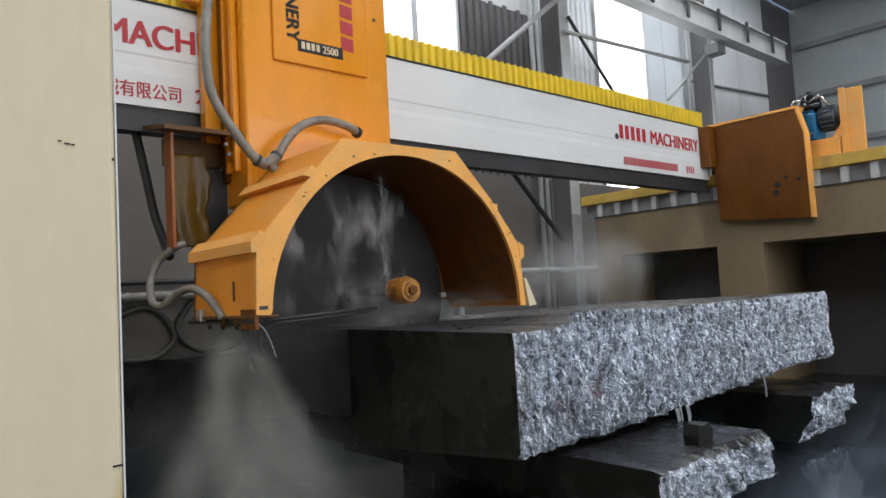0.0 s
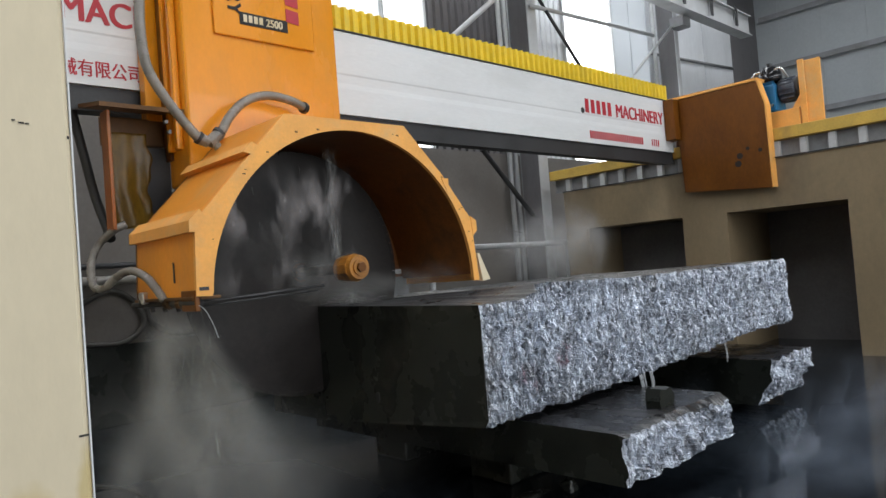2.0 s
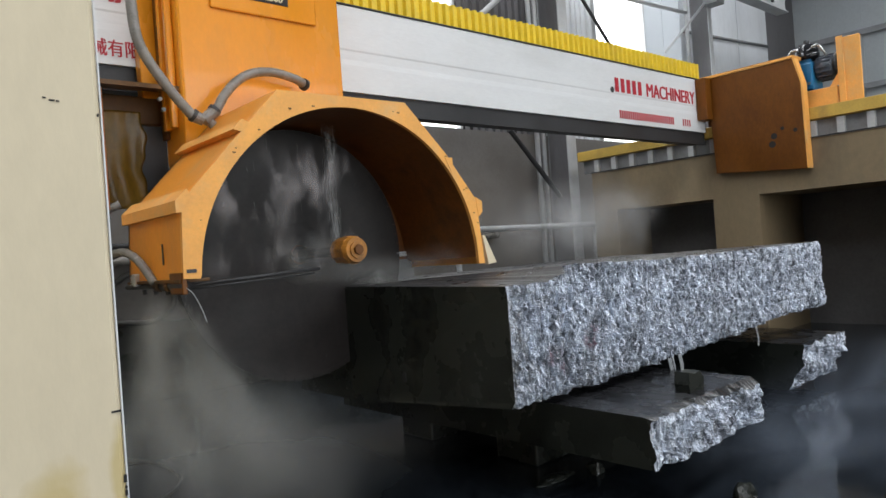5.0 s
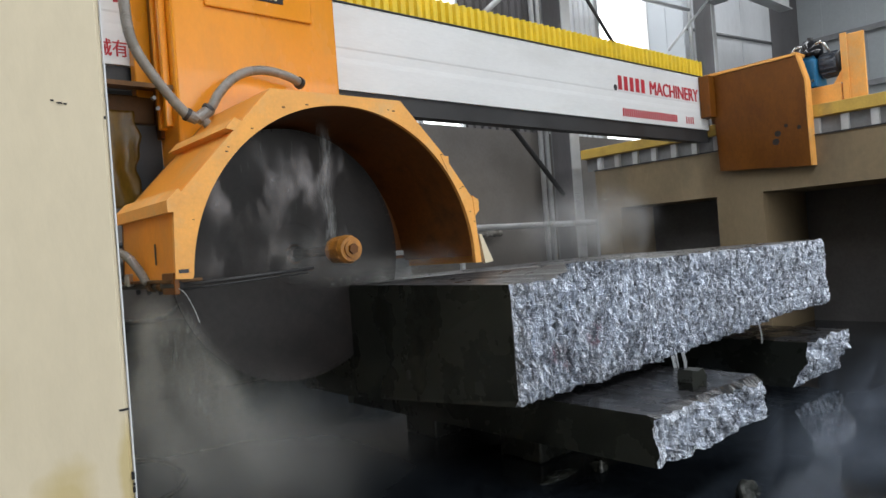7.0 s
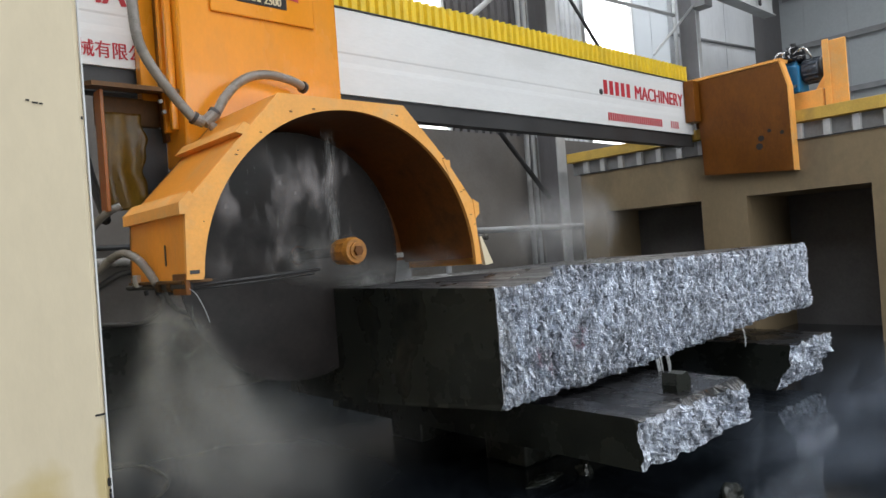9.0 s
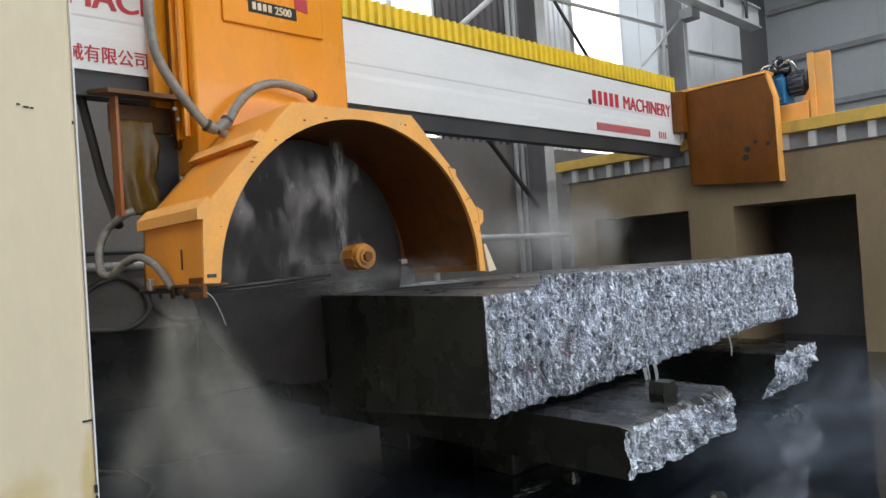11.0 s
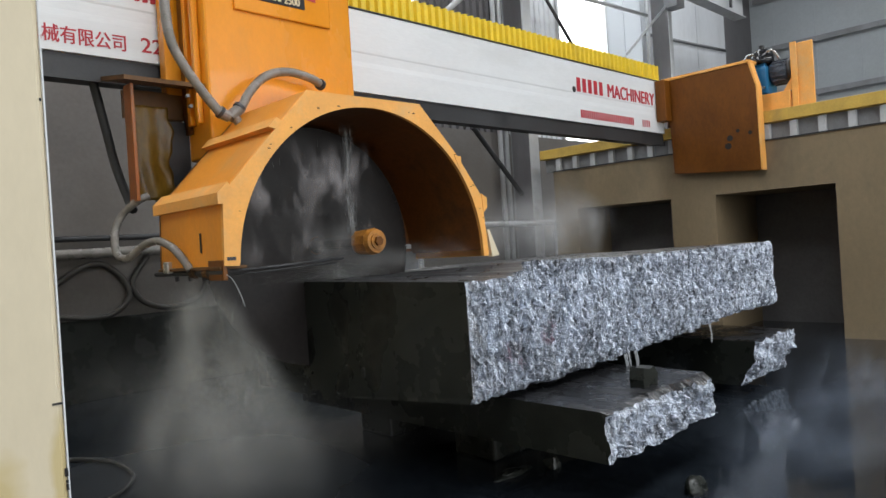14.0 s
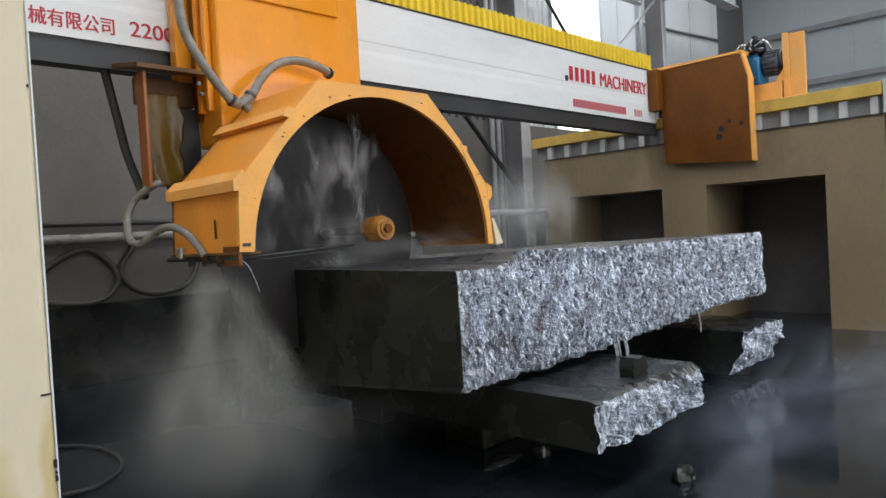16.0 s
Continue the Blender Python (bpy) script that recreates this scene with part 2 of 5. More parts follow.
def glow(name, colour, strength):
    m = bpy.data.materials.new(name)
    m.use_nodes = True
    b = m.node_tree.nodes["Principled BSDF"]
    b.inputs["Base Color"].default_value = (0, 0, 0, 1)
    b.inputs["Emission Color"].default_value, b.inputs["Emission Strength"].default_value = (*colour, 1), strength
    return m


def see_through(name, colour, amount):
    """Milky translucent sheet or water: amount is how much of it lets light straight through."""
    m = bpy.data.materials.new(name)
    m.use_nodes = True
    n, l = m.node_tree.nodes, m.node_tree.links
    n.remove(n["Principled BSDF"])
    d, t, g = n.new("ShaderNodeBsdfDiffuse"), n.new("ShaderNodeBsdfTranslucent"), n.new("ShaderNodeBsdfTransparent")
    d.inputs[0].default_value = t.inputs[0].default_value = (*colour, 1)
    a, c = n.new("ShaderNodeMixShader"), n.new("ShaderNodeMixShader")
    a.inputs[0].default_value, c.inputs[0].default_value = 0.5, amount
    l.new(d.outputs[0], a.inputs[1]), l.new(t.outputs[0], a.inputs[2])
    l.new(a.outputs[0], c.inputs[1]), l.new(g.outputs[0], c.inputs[2])
    l.new(c.outputs[0], n["Material Output"].inputs[0])
    return m


DAY = glow("bright_sky_outside", (0.95, 0.98, 1.0), 5.0)
FRP = see_through("translucent_sheet", (0.75, 0.77, 0.78), 0.12)
SPRAY = see_through("water_spray", (0.55, 0.56, 0.55), 0.3)


def puff_material(name, colour, density, thin=0.35, size=4.0, stretch=(1, 1, 1), span=(0.3, 0.7)):
    """Hanging mist: densest in the middle of each puff, thinning out to nothing at its rim, uneven by noise."""
    m = see_through(name, colour, 0.9)
    n, l = m.node_tree.nodes, m.node_tree.links
    uv, g, tc, t, r, mul, inv = (n.new("ShaderNode" + k) for k in ("UVMap", "TexGradient", "TexCoord", "TexNoise", "MapRange", "Math", "Math"))
    uv.uv_map = "puff"
    g.gradient_type = "QUADRATIC_SPHERE"
    l.new(uv.outputs[0], g.inputs[0])
    t.inputs["Scale"].default_value, t.inputs["Detail"].default_value = size, 4
    mp = n.new("ShaderNodeMapping")
    mp.inputs["Scale"].default_value = stretch
    l.new(tc.outputs["Object"], mp.inputs[0]), l.new(mp.outputs[0], t.inputs["Vector"]), l.new(t.outputs["Fac"], r.inputs[0])
    r.inputs[1].default_value, r.inputs[2].default_value, r.inputs[3].default_value, r.inputs[4].default_value = *span, thin * density, density
    mul.operation, inv.operation = "MULTIPLY", "SUBTRACT"
    l.new(g.outputs["Fac"], mul.inputs[0]), l.new(r.outputs[0], mul.inputs[1])
    inv.inputs[0].default_value = 1.0
    l.new(mul.outputs[0], inv.inputs[1])
    l.new(inv.outputs[0], n["Material Output"].inputs[0].links[0].from_node.inputs[0])
    return m


SPRAY_PUFF = puff_material("spray_puff", (0.60, 0.595, 0.56), 0.082, 0.8)
WISP_PUFF = puff_material("wisp_puff", (0.64, 0.60, 0.60), 0.55, 0.0, 7.5, (1, 1, 0.36), (0.50, 0.72))
RIBBON_PUFF = puff_material("ribbon_puff", (0.75, 0.75, 0.75), 0.5, 0.5, 20.0, (1, 1, 0.3))
MIST_PUFF = puff_material("mist_puff", (0.56, 0.56, 0.54), 0.066, 0.6)
DRIFT_PUFF = puff_material("drift_puff", (0.70, 0.70, 0.70), 0.24)
BLUE_PUFF = puff_material("pit_mist_puff", (0.54, 0.62, 0.76), 0.105)
STREAM = see_through("running_water", (0.7, 0.72, 0.74), 0.45)


# ---- mesh helpers ----
def link(name, bm, mat, parent=None, label="", smooth=False):
    me = bpy.data.meshes.new(name)
    bmesh.ops.recalc_face_normals(bm, faces=bm.faces)
    bm.to_mesh(me)
    bm.free()
    for m in (mat if isinstance(mat, (list, tuple)) else [mat]):
        me.materials.append(m)
    if smooth:
        for p in me.polygons:
            p.use_smooth = True
    ob = new(name, me)
    if parent is not None:
        ob.parent = parent
    if label:
        ob["label"] = label
    return ob


def part(name, bm, mat, parent, label="", smooth=False):
    return link(name, bm, mat, parent, label, smooth)


def thing(name, label, category, group="", at=(0, 0, 0)):
    ob = new(name)
    ob.location = at
    return tagged(ob, label, category, group)


def add_box(bm, x0, x1, y0, y1, z0, z1, bevel=0.0, turn=None):
    v = bmesh.ops.create_cube(bm, size=1)["verts"]
    for q in v:
        q.co = Vector(((x0 + x1) / 2 + q.co.x * (x1 - x0), (y0 + y1) / 2 + q.co.y * (y1 - y0), (z0 + z1) / 2 + q.co.z * (z1 - z0)))
    if turn is not None:
        bmesh.ops.transform(bm, matrix=turn, verts=v)
    if bevel:
        edges = list({e for q in v for e in q.link_edges})
        bmesh.ops.bevel(bm, geom=edges, offset=bevel, segments=2, affect="EDGES", profile=0.5)
    return bm


def boxes(*specs, bevel=0.0):
    bm = bmesh.new()
    for s in specs:
        add_box(bm, *s, bevel=bevel)
    return bm


def add_prism(bm, pts, y0, y1):
    """Extrude a closed outline in x, z along y."""
    a = [bm.verts.new((x, y0, z)) for x, z in pts]
    b = [bm.verts.new((x, y1, z)) for x, z in pts]
    k = len(pts)
    bm.faces.new(a), bm.faces.new(b[::-1])
    for i in range(k):
        bm.faces.new((a[i], b[i], b[(i + 1) % k], a[(i + 1) % k]))
    return bm


def add_prism_x(bm, pts, x0, x1):
    """Extrude a closed outline in y, z along x."""
    a = [bm.verts.new((x0, y, z)) for y, z in pts]
    b = [bm.verts.new((x1, y, z)) for y, z in pts]
    k = len(pts)
    bm.faces.new(a), bm.faces.new(b[::-1])
    for i in range(k):
        bm.faces.new((a[i], b[i], b[(i + 1) % k], a[(i + 1) % k]))
    return bm


def add_rod(bm, p, q, r, n=12, r2=None):
    p, q = Vector(p), Vector(q)
    d = q - p
    m = Matrix.Translation((p + q) / 2) @ d.to_track_quat("Z", "Y").to_matrix().to_4x4()
    bmesh.ops.create_cone(bm, cap_ends=True, segments=n, radius1=r, radius2=r if r2 is None else r2, depth=d.length, matrix=m)
    return bm


def rod(p, q, r, n=12, r2=None):
    return add_rod(bmesh.new(), p, q, r, n, r2)


def spline(pts, steps=10):
    """Catmull-Rom through the points."""
    P = [Vector(p) for p in pts]
    P = [2 * P[0] - P[1]] + P + [2 * P[-1] - P[-2]]
    out = []
    for i in range(1, len(P) - 2):
        for k in range(steps):
            t = k / steps
            a, b, c, d = P[i - 1:i + 3]
            out.append(0.5 * (2 * b + (c - a) * t + (2 * a - 5 * b + 4 * c - d) * t * t + (3 * b - a - 3 * c + d) * t ** 3))
    return out + [P[-2]]


def add_tube(bm, pts, r, n=10, ridges=0.0):
    """A round hose along the points; ridges give it armour rings."""
    P = [Vector(p) for p in pts]
    rings = []
    side = None
    for i, p in enumerate(P):
        d = (P[min(i + 1, len(P) - 1)] - P[max(i - 1, 0)]).normalized()
        if side is None:
            side = d.orthogonal().normalized()
        side = (side - d * side.dot(d)).normalized()
        up = d.cross(side)
        rr = r * (1 + (ridges if i % 2 else -ridges))
        rings.append([bm.verts.new(p + rr * (math.cos(a) * side + math.sin(a) * up)) for a in [2 * math.pi * k / n for k in range(n)]])
    for a, b in zip(rings, rings[1:]):
        for k in range(n):
            bm.faces.new((a[k], a[(k + 1) % n], b[(k + 1) % n], b[k]))
    bm.faces.new(rings[0][::-1]), bm.faces.new(rings[-1])
    return bm


def letters(name, text, size, m, mat, parent, label="", stretch=1.0, bold=2):
    """Raised painted words in the built-in font; m puts the text's x, y plane in place."""
    cu = bpy.data.curves.new(name, "FONT")
    cu.body, cu.size, cu.extrude = text, size, 0.001
    ob = bpy.data.objects.new(name, cu)
    me = bpy.data.meshes.new_from_object(ob)
    bpy.data.objects.remove(ob)
    bpy.data.curves.remove(cu)
    # a second strike beside the first makes the strokes bolder
    bm = bmesh.new()
    bm.from_mesh(me)
    first = bm.verts[:] + bm.edges[:] + bm.faces[:]
    for k in range(1, bold + 1):
        geo = bmesh.ops.duplicate(bm, geom=first)["geom"]
        bmesh.ops.translate(bm, vec=(size * 0.03 * k / stretch, size * 0.008 * k, 0.0006 * k), verts=[q for q in geo if isinstance(q, bmesh.types.BMVert)])
    bm.to_mesh(me)
    bm.free()
    me.transform(m @ Matrix.Diagonal((stretch, 1, 1, 1)))
    me.materials.append(mat)
    o = new(name, me)
    o.parent = parent
    if label:
        o["label"] = label
    return o


def bars(name, n, width, height, gap, m, mat, parent, label="", lean=0.0):
    """Painted marks too small or not to be read: plain upright bars in a row."""
    bm = bmesh.new()
    for i in range(n):
        x0 = i * (width + gap)
        q = [(x0, 0), (x0 + width, 0), (x0 + width + lean, height), (x0 + lean, height)]
        a = [bm.verts.new((x, y, 0)) for x, y in q]
        b = [bm.verts.new((x, y, 0.0015)) for x, y in q]
        bm.faces.new(a[::-1]), bm.faces.new(b)
        for k in range(4):
            bm.faces.new((a[k], a[(k + 1) % 4], b[(k + 1) % 4], b[k]))
    bmesh.ops.transform(bm, matrix=m, verts=bm.verts)
    return part(name, bm, mat, parent, label)


# the plane of the bridge's face: text x runs along x, text y along z, facing -y
def on_front(x, y, z):
    return Matrix(((1, 0, 0, x), (0, 0, -1, y), (0, 1, 0, z), (0, 0, 0, 1)))


def structure(name, bm, mat, label, category, smooth=False):
    return tagged(link(name, bm, mat, None, "", smooth), label, category, kind="structure")


# ---- the hall ----
XL, XR, YF, YB, ZC = -13.0, 20.2, -14.0, 6.0, 10.0
def wet_floor():
    bm = bmesh.new()
    bmesh.ops.create_grid(bm, x_segments=110, y_segments=70, size=0.5)
    for v in bm.verts:
        x, y = XL + (v.co.x + 0.5) * (XR - XL), YF + (v.co.y + 0.5) * (YB - YF)
        v.co = Vector((x, y, 0.006 * noise.fractal(Vector((x * 1.3, y * 1.3, 0)), 1.0, 2.0, 3)))
    return structure("floor", bm, WETFLOOR, "black wet slurry-covered concrete floor with standing water", "floor", True)


wet_floor()
structure("ceiling", boxes((XL, XR, YF, -5.75, ZC, ZC + 0.2), (XL, XR, -3.25, 2.95, ZC, ZC + 0.2), (XL, XR, 4.25, YB, ZC, ZC + 0.2),
                           (XL, -9.2, -5.75, -3.25, ZC, ZC + 0.2), (13.2, XR, -5.75, -3.25, ZC, ZC + 0.2),
                           (XL, -9.2, 2.95, 4.25, ZC, ZC + 0.2), (17.2, XR, 2.95, 4.25, ZC, ZC + 0.2)), CLAD_GREY, "grey sheet metal hall roof with long roof lights", "ceiling")
structure("wall_west", boxes((XL - 0.25, XL, YF, YB, 0, ZC)), CLAD_GREY, "grey sheet metal hall wall", "wall")
structure("wall_south", boxes((XL, -4.6, YF - 0.25, YF, 0, ZC), (10.6, XR, YF - 0.25, YF, 0, ZC), (-4.6, 10.6, YF - 0.25, YF, 7.6, ZC)), CLAD_GREY, "grey hall wall with a wide open gate", "wall")


def corrugated(x0, x1, y, z0, z1, pitch=0.17, depth=0.035):
    """Trapezoid-ribbed sheet facing -y, with thickness."""
    bm = bmesh.new()
    prof = []
    x = x0
    while x < x1 - 1e-6:
        for f, d in ((0, 0), (0.3, 0), (0.42, depth), (0.88, depth)):
            if x + f * pitch <= x1:
                prof.append((x + f * pitch, y - d))
        x += pitch
    prof.append((x1, y))
    back = [(px, py + 0.004) for px, py in prof]
    lo = [bm.verts.new((px, py, z0)) for px, py in prof]
    hi = [bm.verts.new((px, py, z1)) for px, py in prof]
    lo2 = [bm.verts.new((px, py, z0)) for px, py in back]
    hi2 = [bm.verts.new((px, py, z1)) for px, py in back]
    for i in range(len(prof) - 1):
        bm.faces.new((lo[i], lo[i + 1], hi[i + 1], hi[i]))
        bm.faces.new((lo2[i + 1], lo2[i], hi2[i], hi2[i + 1]))
    return bm


def wall_back():
    # masonry below, sheets and openings above
    zs = 3.665
    structure("wall_north", boxes((XL, 3.2, YB, YB + 0.3, 0, 3.95), (3.2, XR, YB, YB + 0.3, 0, zs)), PLASTER, "grey-brown plastered masonry wall, splashed and stained", "wall")
    structure("wall_north_sheet_1", corrugated(XL, 3.2, YB + 0.1, 3.95, ZC), CLAD, "pale ribbed sheet cladding", "wall")
    structure("wall_north_sheet_2", corrugated(3.2, 4.46, YB + 0.1, zs, ZC), FRP, "translucent ribbed plastic sheet glowing with daylight", "wall")
    structure("wall_north_sheet_3", corrugated(5.47, 7.75, YB + 0.1, zs, 6.98, 0.19, 0.055), DARK_SHEET, "dark grey ribbed sheet cladding", "wall")
    structure("wall_north_sheet_4", corrugated(7.75, 9.56, YB + 0.1, zs, ZC), CLAD, "pale ribbed sheet cladding beside the window", "wall")
    structure("wall_north_sheet_5", boxes((13.215, 14.8, YB + 0.06, YB + 0.12, zs, ZC), (14.815, 16.29, YB + 0.06, YB + 0.12, zs, ZC),
                                          (16.315, 18.17, YB + 0.06, YB + 0.12, zs, ZC), (13.215, 18.17, YB + 0.124, YB + 0.15, zs, ZC)), CLAD, "pale flat sheet panels with dark joints", "wall")
    structure("wall_north_sheet_6", boxes((18.17, XR, YB + 0.06, YB + 0.12, zs, ZC)), DARK_SHEET, "dark grey flat sheet panel in the corner", "wall")
    structure("wall_north_sheet_7", corrugated(5.47, 7.75, YB + 0.07, 6.93, ZC, 0.4, 0.03), CLAD, "milky sheet hanging over the dark cladding", "wall")
    structure("wall_north_sheet_8", boxes((11.55, 12.36, YB + 0.06, YB + 0.10, zs, ZC), (12.375, 13.2, YB + 0.06, YB + 0.10, zs, ZC)), FRP_DIM, "pale translucent flat sheets letting dim daylight through", "wall")
    for i, (x0, x1) in enumerate(((4.46, 5.47), (9.56, 11.55))):
        w = tagged(new("window_%d" % (i + 1)), "tall bright window opening with thin grey steel frame", "window", kind="structure")
        part("window_frame", boxes((x0, x0 + 0.05, YB + 0.02, YB + 0.12, zs, ZC), (x1 - 0.05, x1, YB + 0.02, YB + 0.12, zs, ZC),
                                   (x0 + 0.05, x1 - 0.05, YB + 0.02, YB + 0.12, zs - 0.005, zs + 0.01)), PALE, w)
        part("pane", boxes((x0 + 0.05, x1 - 0.05, YB + 0.06, YB + 0.064, zs + 0.01, ZC)), FRP_THIN, w, "hazy translucent pane")
    structure("backdrop", boxes((-2, XR, YB + 1.2, YB + 1.25, 0.0, ZC + 2)), DAY, "white overcast daylight outside the windows", "sky")


DARK_SHEET = material("dark_sheet_cladding", (0.13, 0.125, 0.13), 0.5, vary=0.15, scale=1, fine=15, bump=0.04, stain=(0.07, 0.06, 0.055), stain_amount=0.5, stain_scale=0.8, stretch=(1, 1, 0.3))
FRP_DIM = see_through("dim_translucent_sheet", (0.52, 0.54, 0.56), 0.03)
FRP_THIN = see_through("hazy_pane", (0.8, 0.82, 0.84), 0.8)
wall_back()


def wall_right():
    bm = boxes((XR, XR + 0.25, YF, YB + 0.35, 0, ZC))
    for y in np.arange(YF + 1.2, YB, 1.21):
        add_box(bm, XR - 0.012, XR, y, y + 0.03, 0, ZC)
    structure("wall_east", bm, CLAD_GREY, "blue-grey sheet cladding of the far hall wall", "wall")
    for z in (2.3, 3.9, 5.5, 7.1, 8.7):
        tagged(link("purlin", boxes((XR - 0.16, XR - 0.015, YF, YB - 0.1, z, z + 0.07), (XR - 0.16, XR - 0.14, YF, YB - 0.1, z - 0.09, z)), GREY),
               "grey steel purlin along the far hall wall", "purlin", "purlins of the far wall", "structure")


wall_right()


def steel_columns():
    for x, w in ((-6.3, 0.3), (7.42, 0.26), (13.17, 0.16)):
        ob = thing("steel_column", "grey welded H-section steel column of the hall", "column", "hall columns", (x, 0, 0))
        part("web", boxes((w * 0.5, w * 0.5 + 0.015, 5.32, 5.74, 0, ZC)), GREY, ob)
        part("front_flange", boxes((0, w, 5.30, 5.32, 0, ZC)), PALE, ob, "pale front flange")
        part("back_flange", boxes((0, w, 5.74, 5.76, 0, ZC)), GREY, ob)
        # Plate added to the column's side, darker than the front to paint its shade.
        part("side_plate", boxes((0.0, 0.012, 5.325, 5.735, 0, ZC)), DARK_SHEET, ob, "dark side plate, shade in its colour")
    for x in (7.2, 7.37, 13.1):
        tagged(link("downpipe", rod((x, 5.83, 0), (x, 5.83, ZC), 0.05, 12), PALE, None, "", True), "pale pipe running up the back wall beside a column", "pipe", "pipes beside the columns")
    # girts along the back wall
    for z in (4.9, 8.2):
        tagged(link("girt", boxes((XL, 18.0, 5.885, 5.96, z, z + 0.08)), PALE), "pale steel girt on the back wall", "girt", "girts of the back wall", "structure")
    # crane runway girder with clips, high up
    g = thing("crane_girder", "pale painted crane runway girder with dark clips", "girder")
    part("girder", add_prism_x(bmesh.new(), [(4.72, 7.22), (5.04, 7.22), (5.04, 7.25), (4.90, 7.25), (4.90, 7.75), (5.04, 7.75), (5.04, 7.78), (4.72, 7.78), (4.72, 7.75), (4.80, 7.75), (4.80, 7.25), (4.72, 7.25)], 5.4, 16.45), PALE, g)
    for x in np.arange(5.44, 16.4, 1.42):
        part("clip", boxes((x, x + 0.12, 4.68, 4.72, 7.3, 7.82), bevel=0.01), BLACK, g)
    part("corbel", boxes((12.95, 13.33, 4.95, 5.30, 6.95, 7.2), bevel=0.01), GREY, g)
    # braces and pipes between the columns
    for p, q, r, mat, word in (((5.1, 5.24, 5.24), (7.45, 5.26, 7.06), 0.05, PALE, "pale"), ((7.60, 5.24, 6.69), (9.3, 5.24, 5.06), 0.035, BLACK, "dark"),
                               ((7.45, 5.24, 6.37), (12.0, 5.24, 6.60), 0.04, PALE, "pale"), ((13.25, 5.28, 7.2), (11.0, 5.24, 5.55), 0.03, PALE, "pale"),
                               ((13.3, 6.03, 6.6), (18.1, 6.03, 6.9), 0.04, GREY, "grey")):
        tagged(link("brace", rod(p, q, r, 10), mat, None, "", True), "thin %s steel brace between hall columns" % word, "brace", "wall braces")
    tagged(link("brace", rod((6.1, 5.5, 3.6), (7.35, 5.5, 2.42), 0.045, 10), BLACK), "dark diagonal steel brace below the windows", "brace", "wall braces")
    rail = thing("guard_rail", "pale pipe guard rail in front of the back wall", "railing")
    part("rail_bar", rod((4.2, 5.1, 1.86), (8.0, 5.1, 1.86), 0.05, 12), PALE, rail)
    for x in (4.3, 7.8):
        part("post", rod((x, 5.1, 0), (x, 5.1, 1.86), 0.045, 12), PALE, rail)


steel_columns()

# ---- runway walls ----
def pillar_paint():
    """The cream paint with tan splash marks low on the corner."""
    m = CREAM.copy()
    m.name = "splash_marked_cream_paint"
    n, l = m.node_tree.nodes, m.node_tree.links
    b = n["Principled BSDF"]
    old = b.inputs["Base Color"].links[0].from_socket
    tc, sep, nz = n.new("ShaderNodeTexCoord"), n.new("ShaderNodeSeparateXYZ"), n.new("ShaderNodeTexNoise")
    nz.inputs["Scale"].default_value = 14
    l.new(tc.outputs["Object"], sep.inputs[0]), l.new(tc.outputs["Object"], nz.inputs["Vector"])

    def mth(op, u, v):
        q = n.new("ShaderNodeMath")
        q.operation = op
        for k, w in enumerate((u, v)):
            if isinstance(w, float):
                q.inputs[k].default_value = w
            else:
                l.new(w, q.inputs[k])
        return q.outputs[0]

    mask = None
    for x, z, rx, rz in ((-2.452, 1.16, 0.024, 0.13), (-2.57, 1.02, 0.07, 0.20), (-2.47, 0.9, 0.03, 0.2)):
        u, v = mth("DIVIDE", mth("SUBTRACT", sep.outputs[0], x), rx), mth("DIVIDE", mth("SUBTRACT", sep.outputs[2], z), rz)
        d = mth("SQRT", mth("ADD", mth("MULTIPLY", u, u), mth("MULTIPLY", v, v)), 0.0)
        d = mth("ADD", d, mth("MULTIPLY", mth("SUBTRACT", nz.outputs["Fac"], 0.5), 0.8))
        r = n.new("ShaderNodeMapRange")
        r.inputs[1].default_value, r.inputs[2].default_value, r.inputs[3].default_value, r.inputs[4].default_value = 0.6, 1.05, 0.7, 0.0
        l.new(d, r.inputs[0])
        mask = r.outputs[0] if mask is None else mth("MAXIMUM", mask, r.outputs[0])
    mx = n.new("ShaderNodeMix")
    mx.data_type = "RGBA"
    l.new(mask, mx.inputs["Factor"]), l.new(old, mx.inputs["A"])
    mx.inputs["B"].default_value = (0.56, 0.43, 0.17, 1)
    l.new(mx.outputs["Result"], b.inputs["Base Color"])
    return m


XW, ZR = 7.22, 2.745


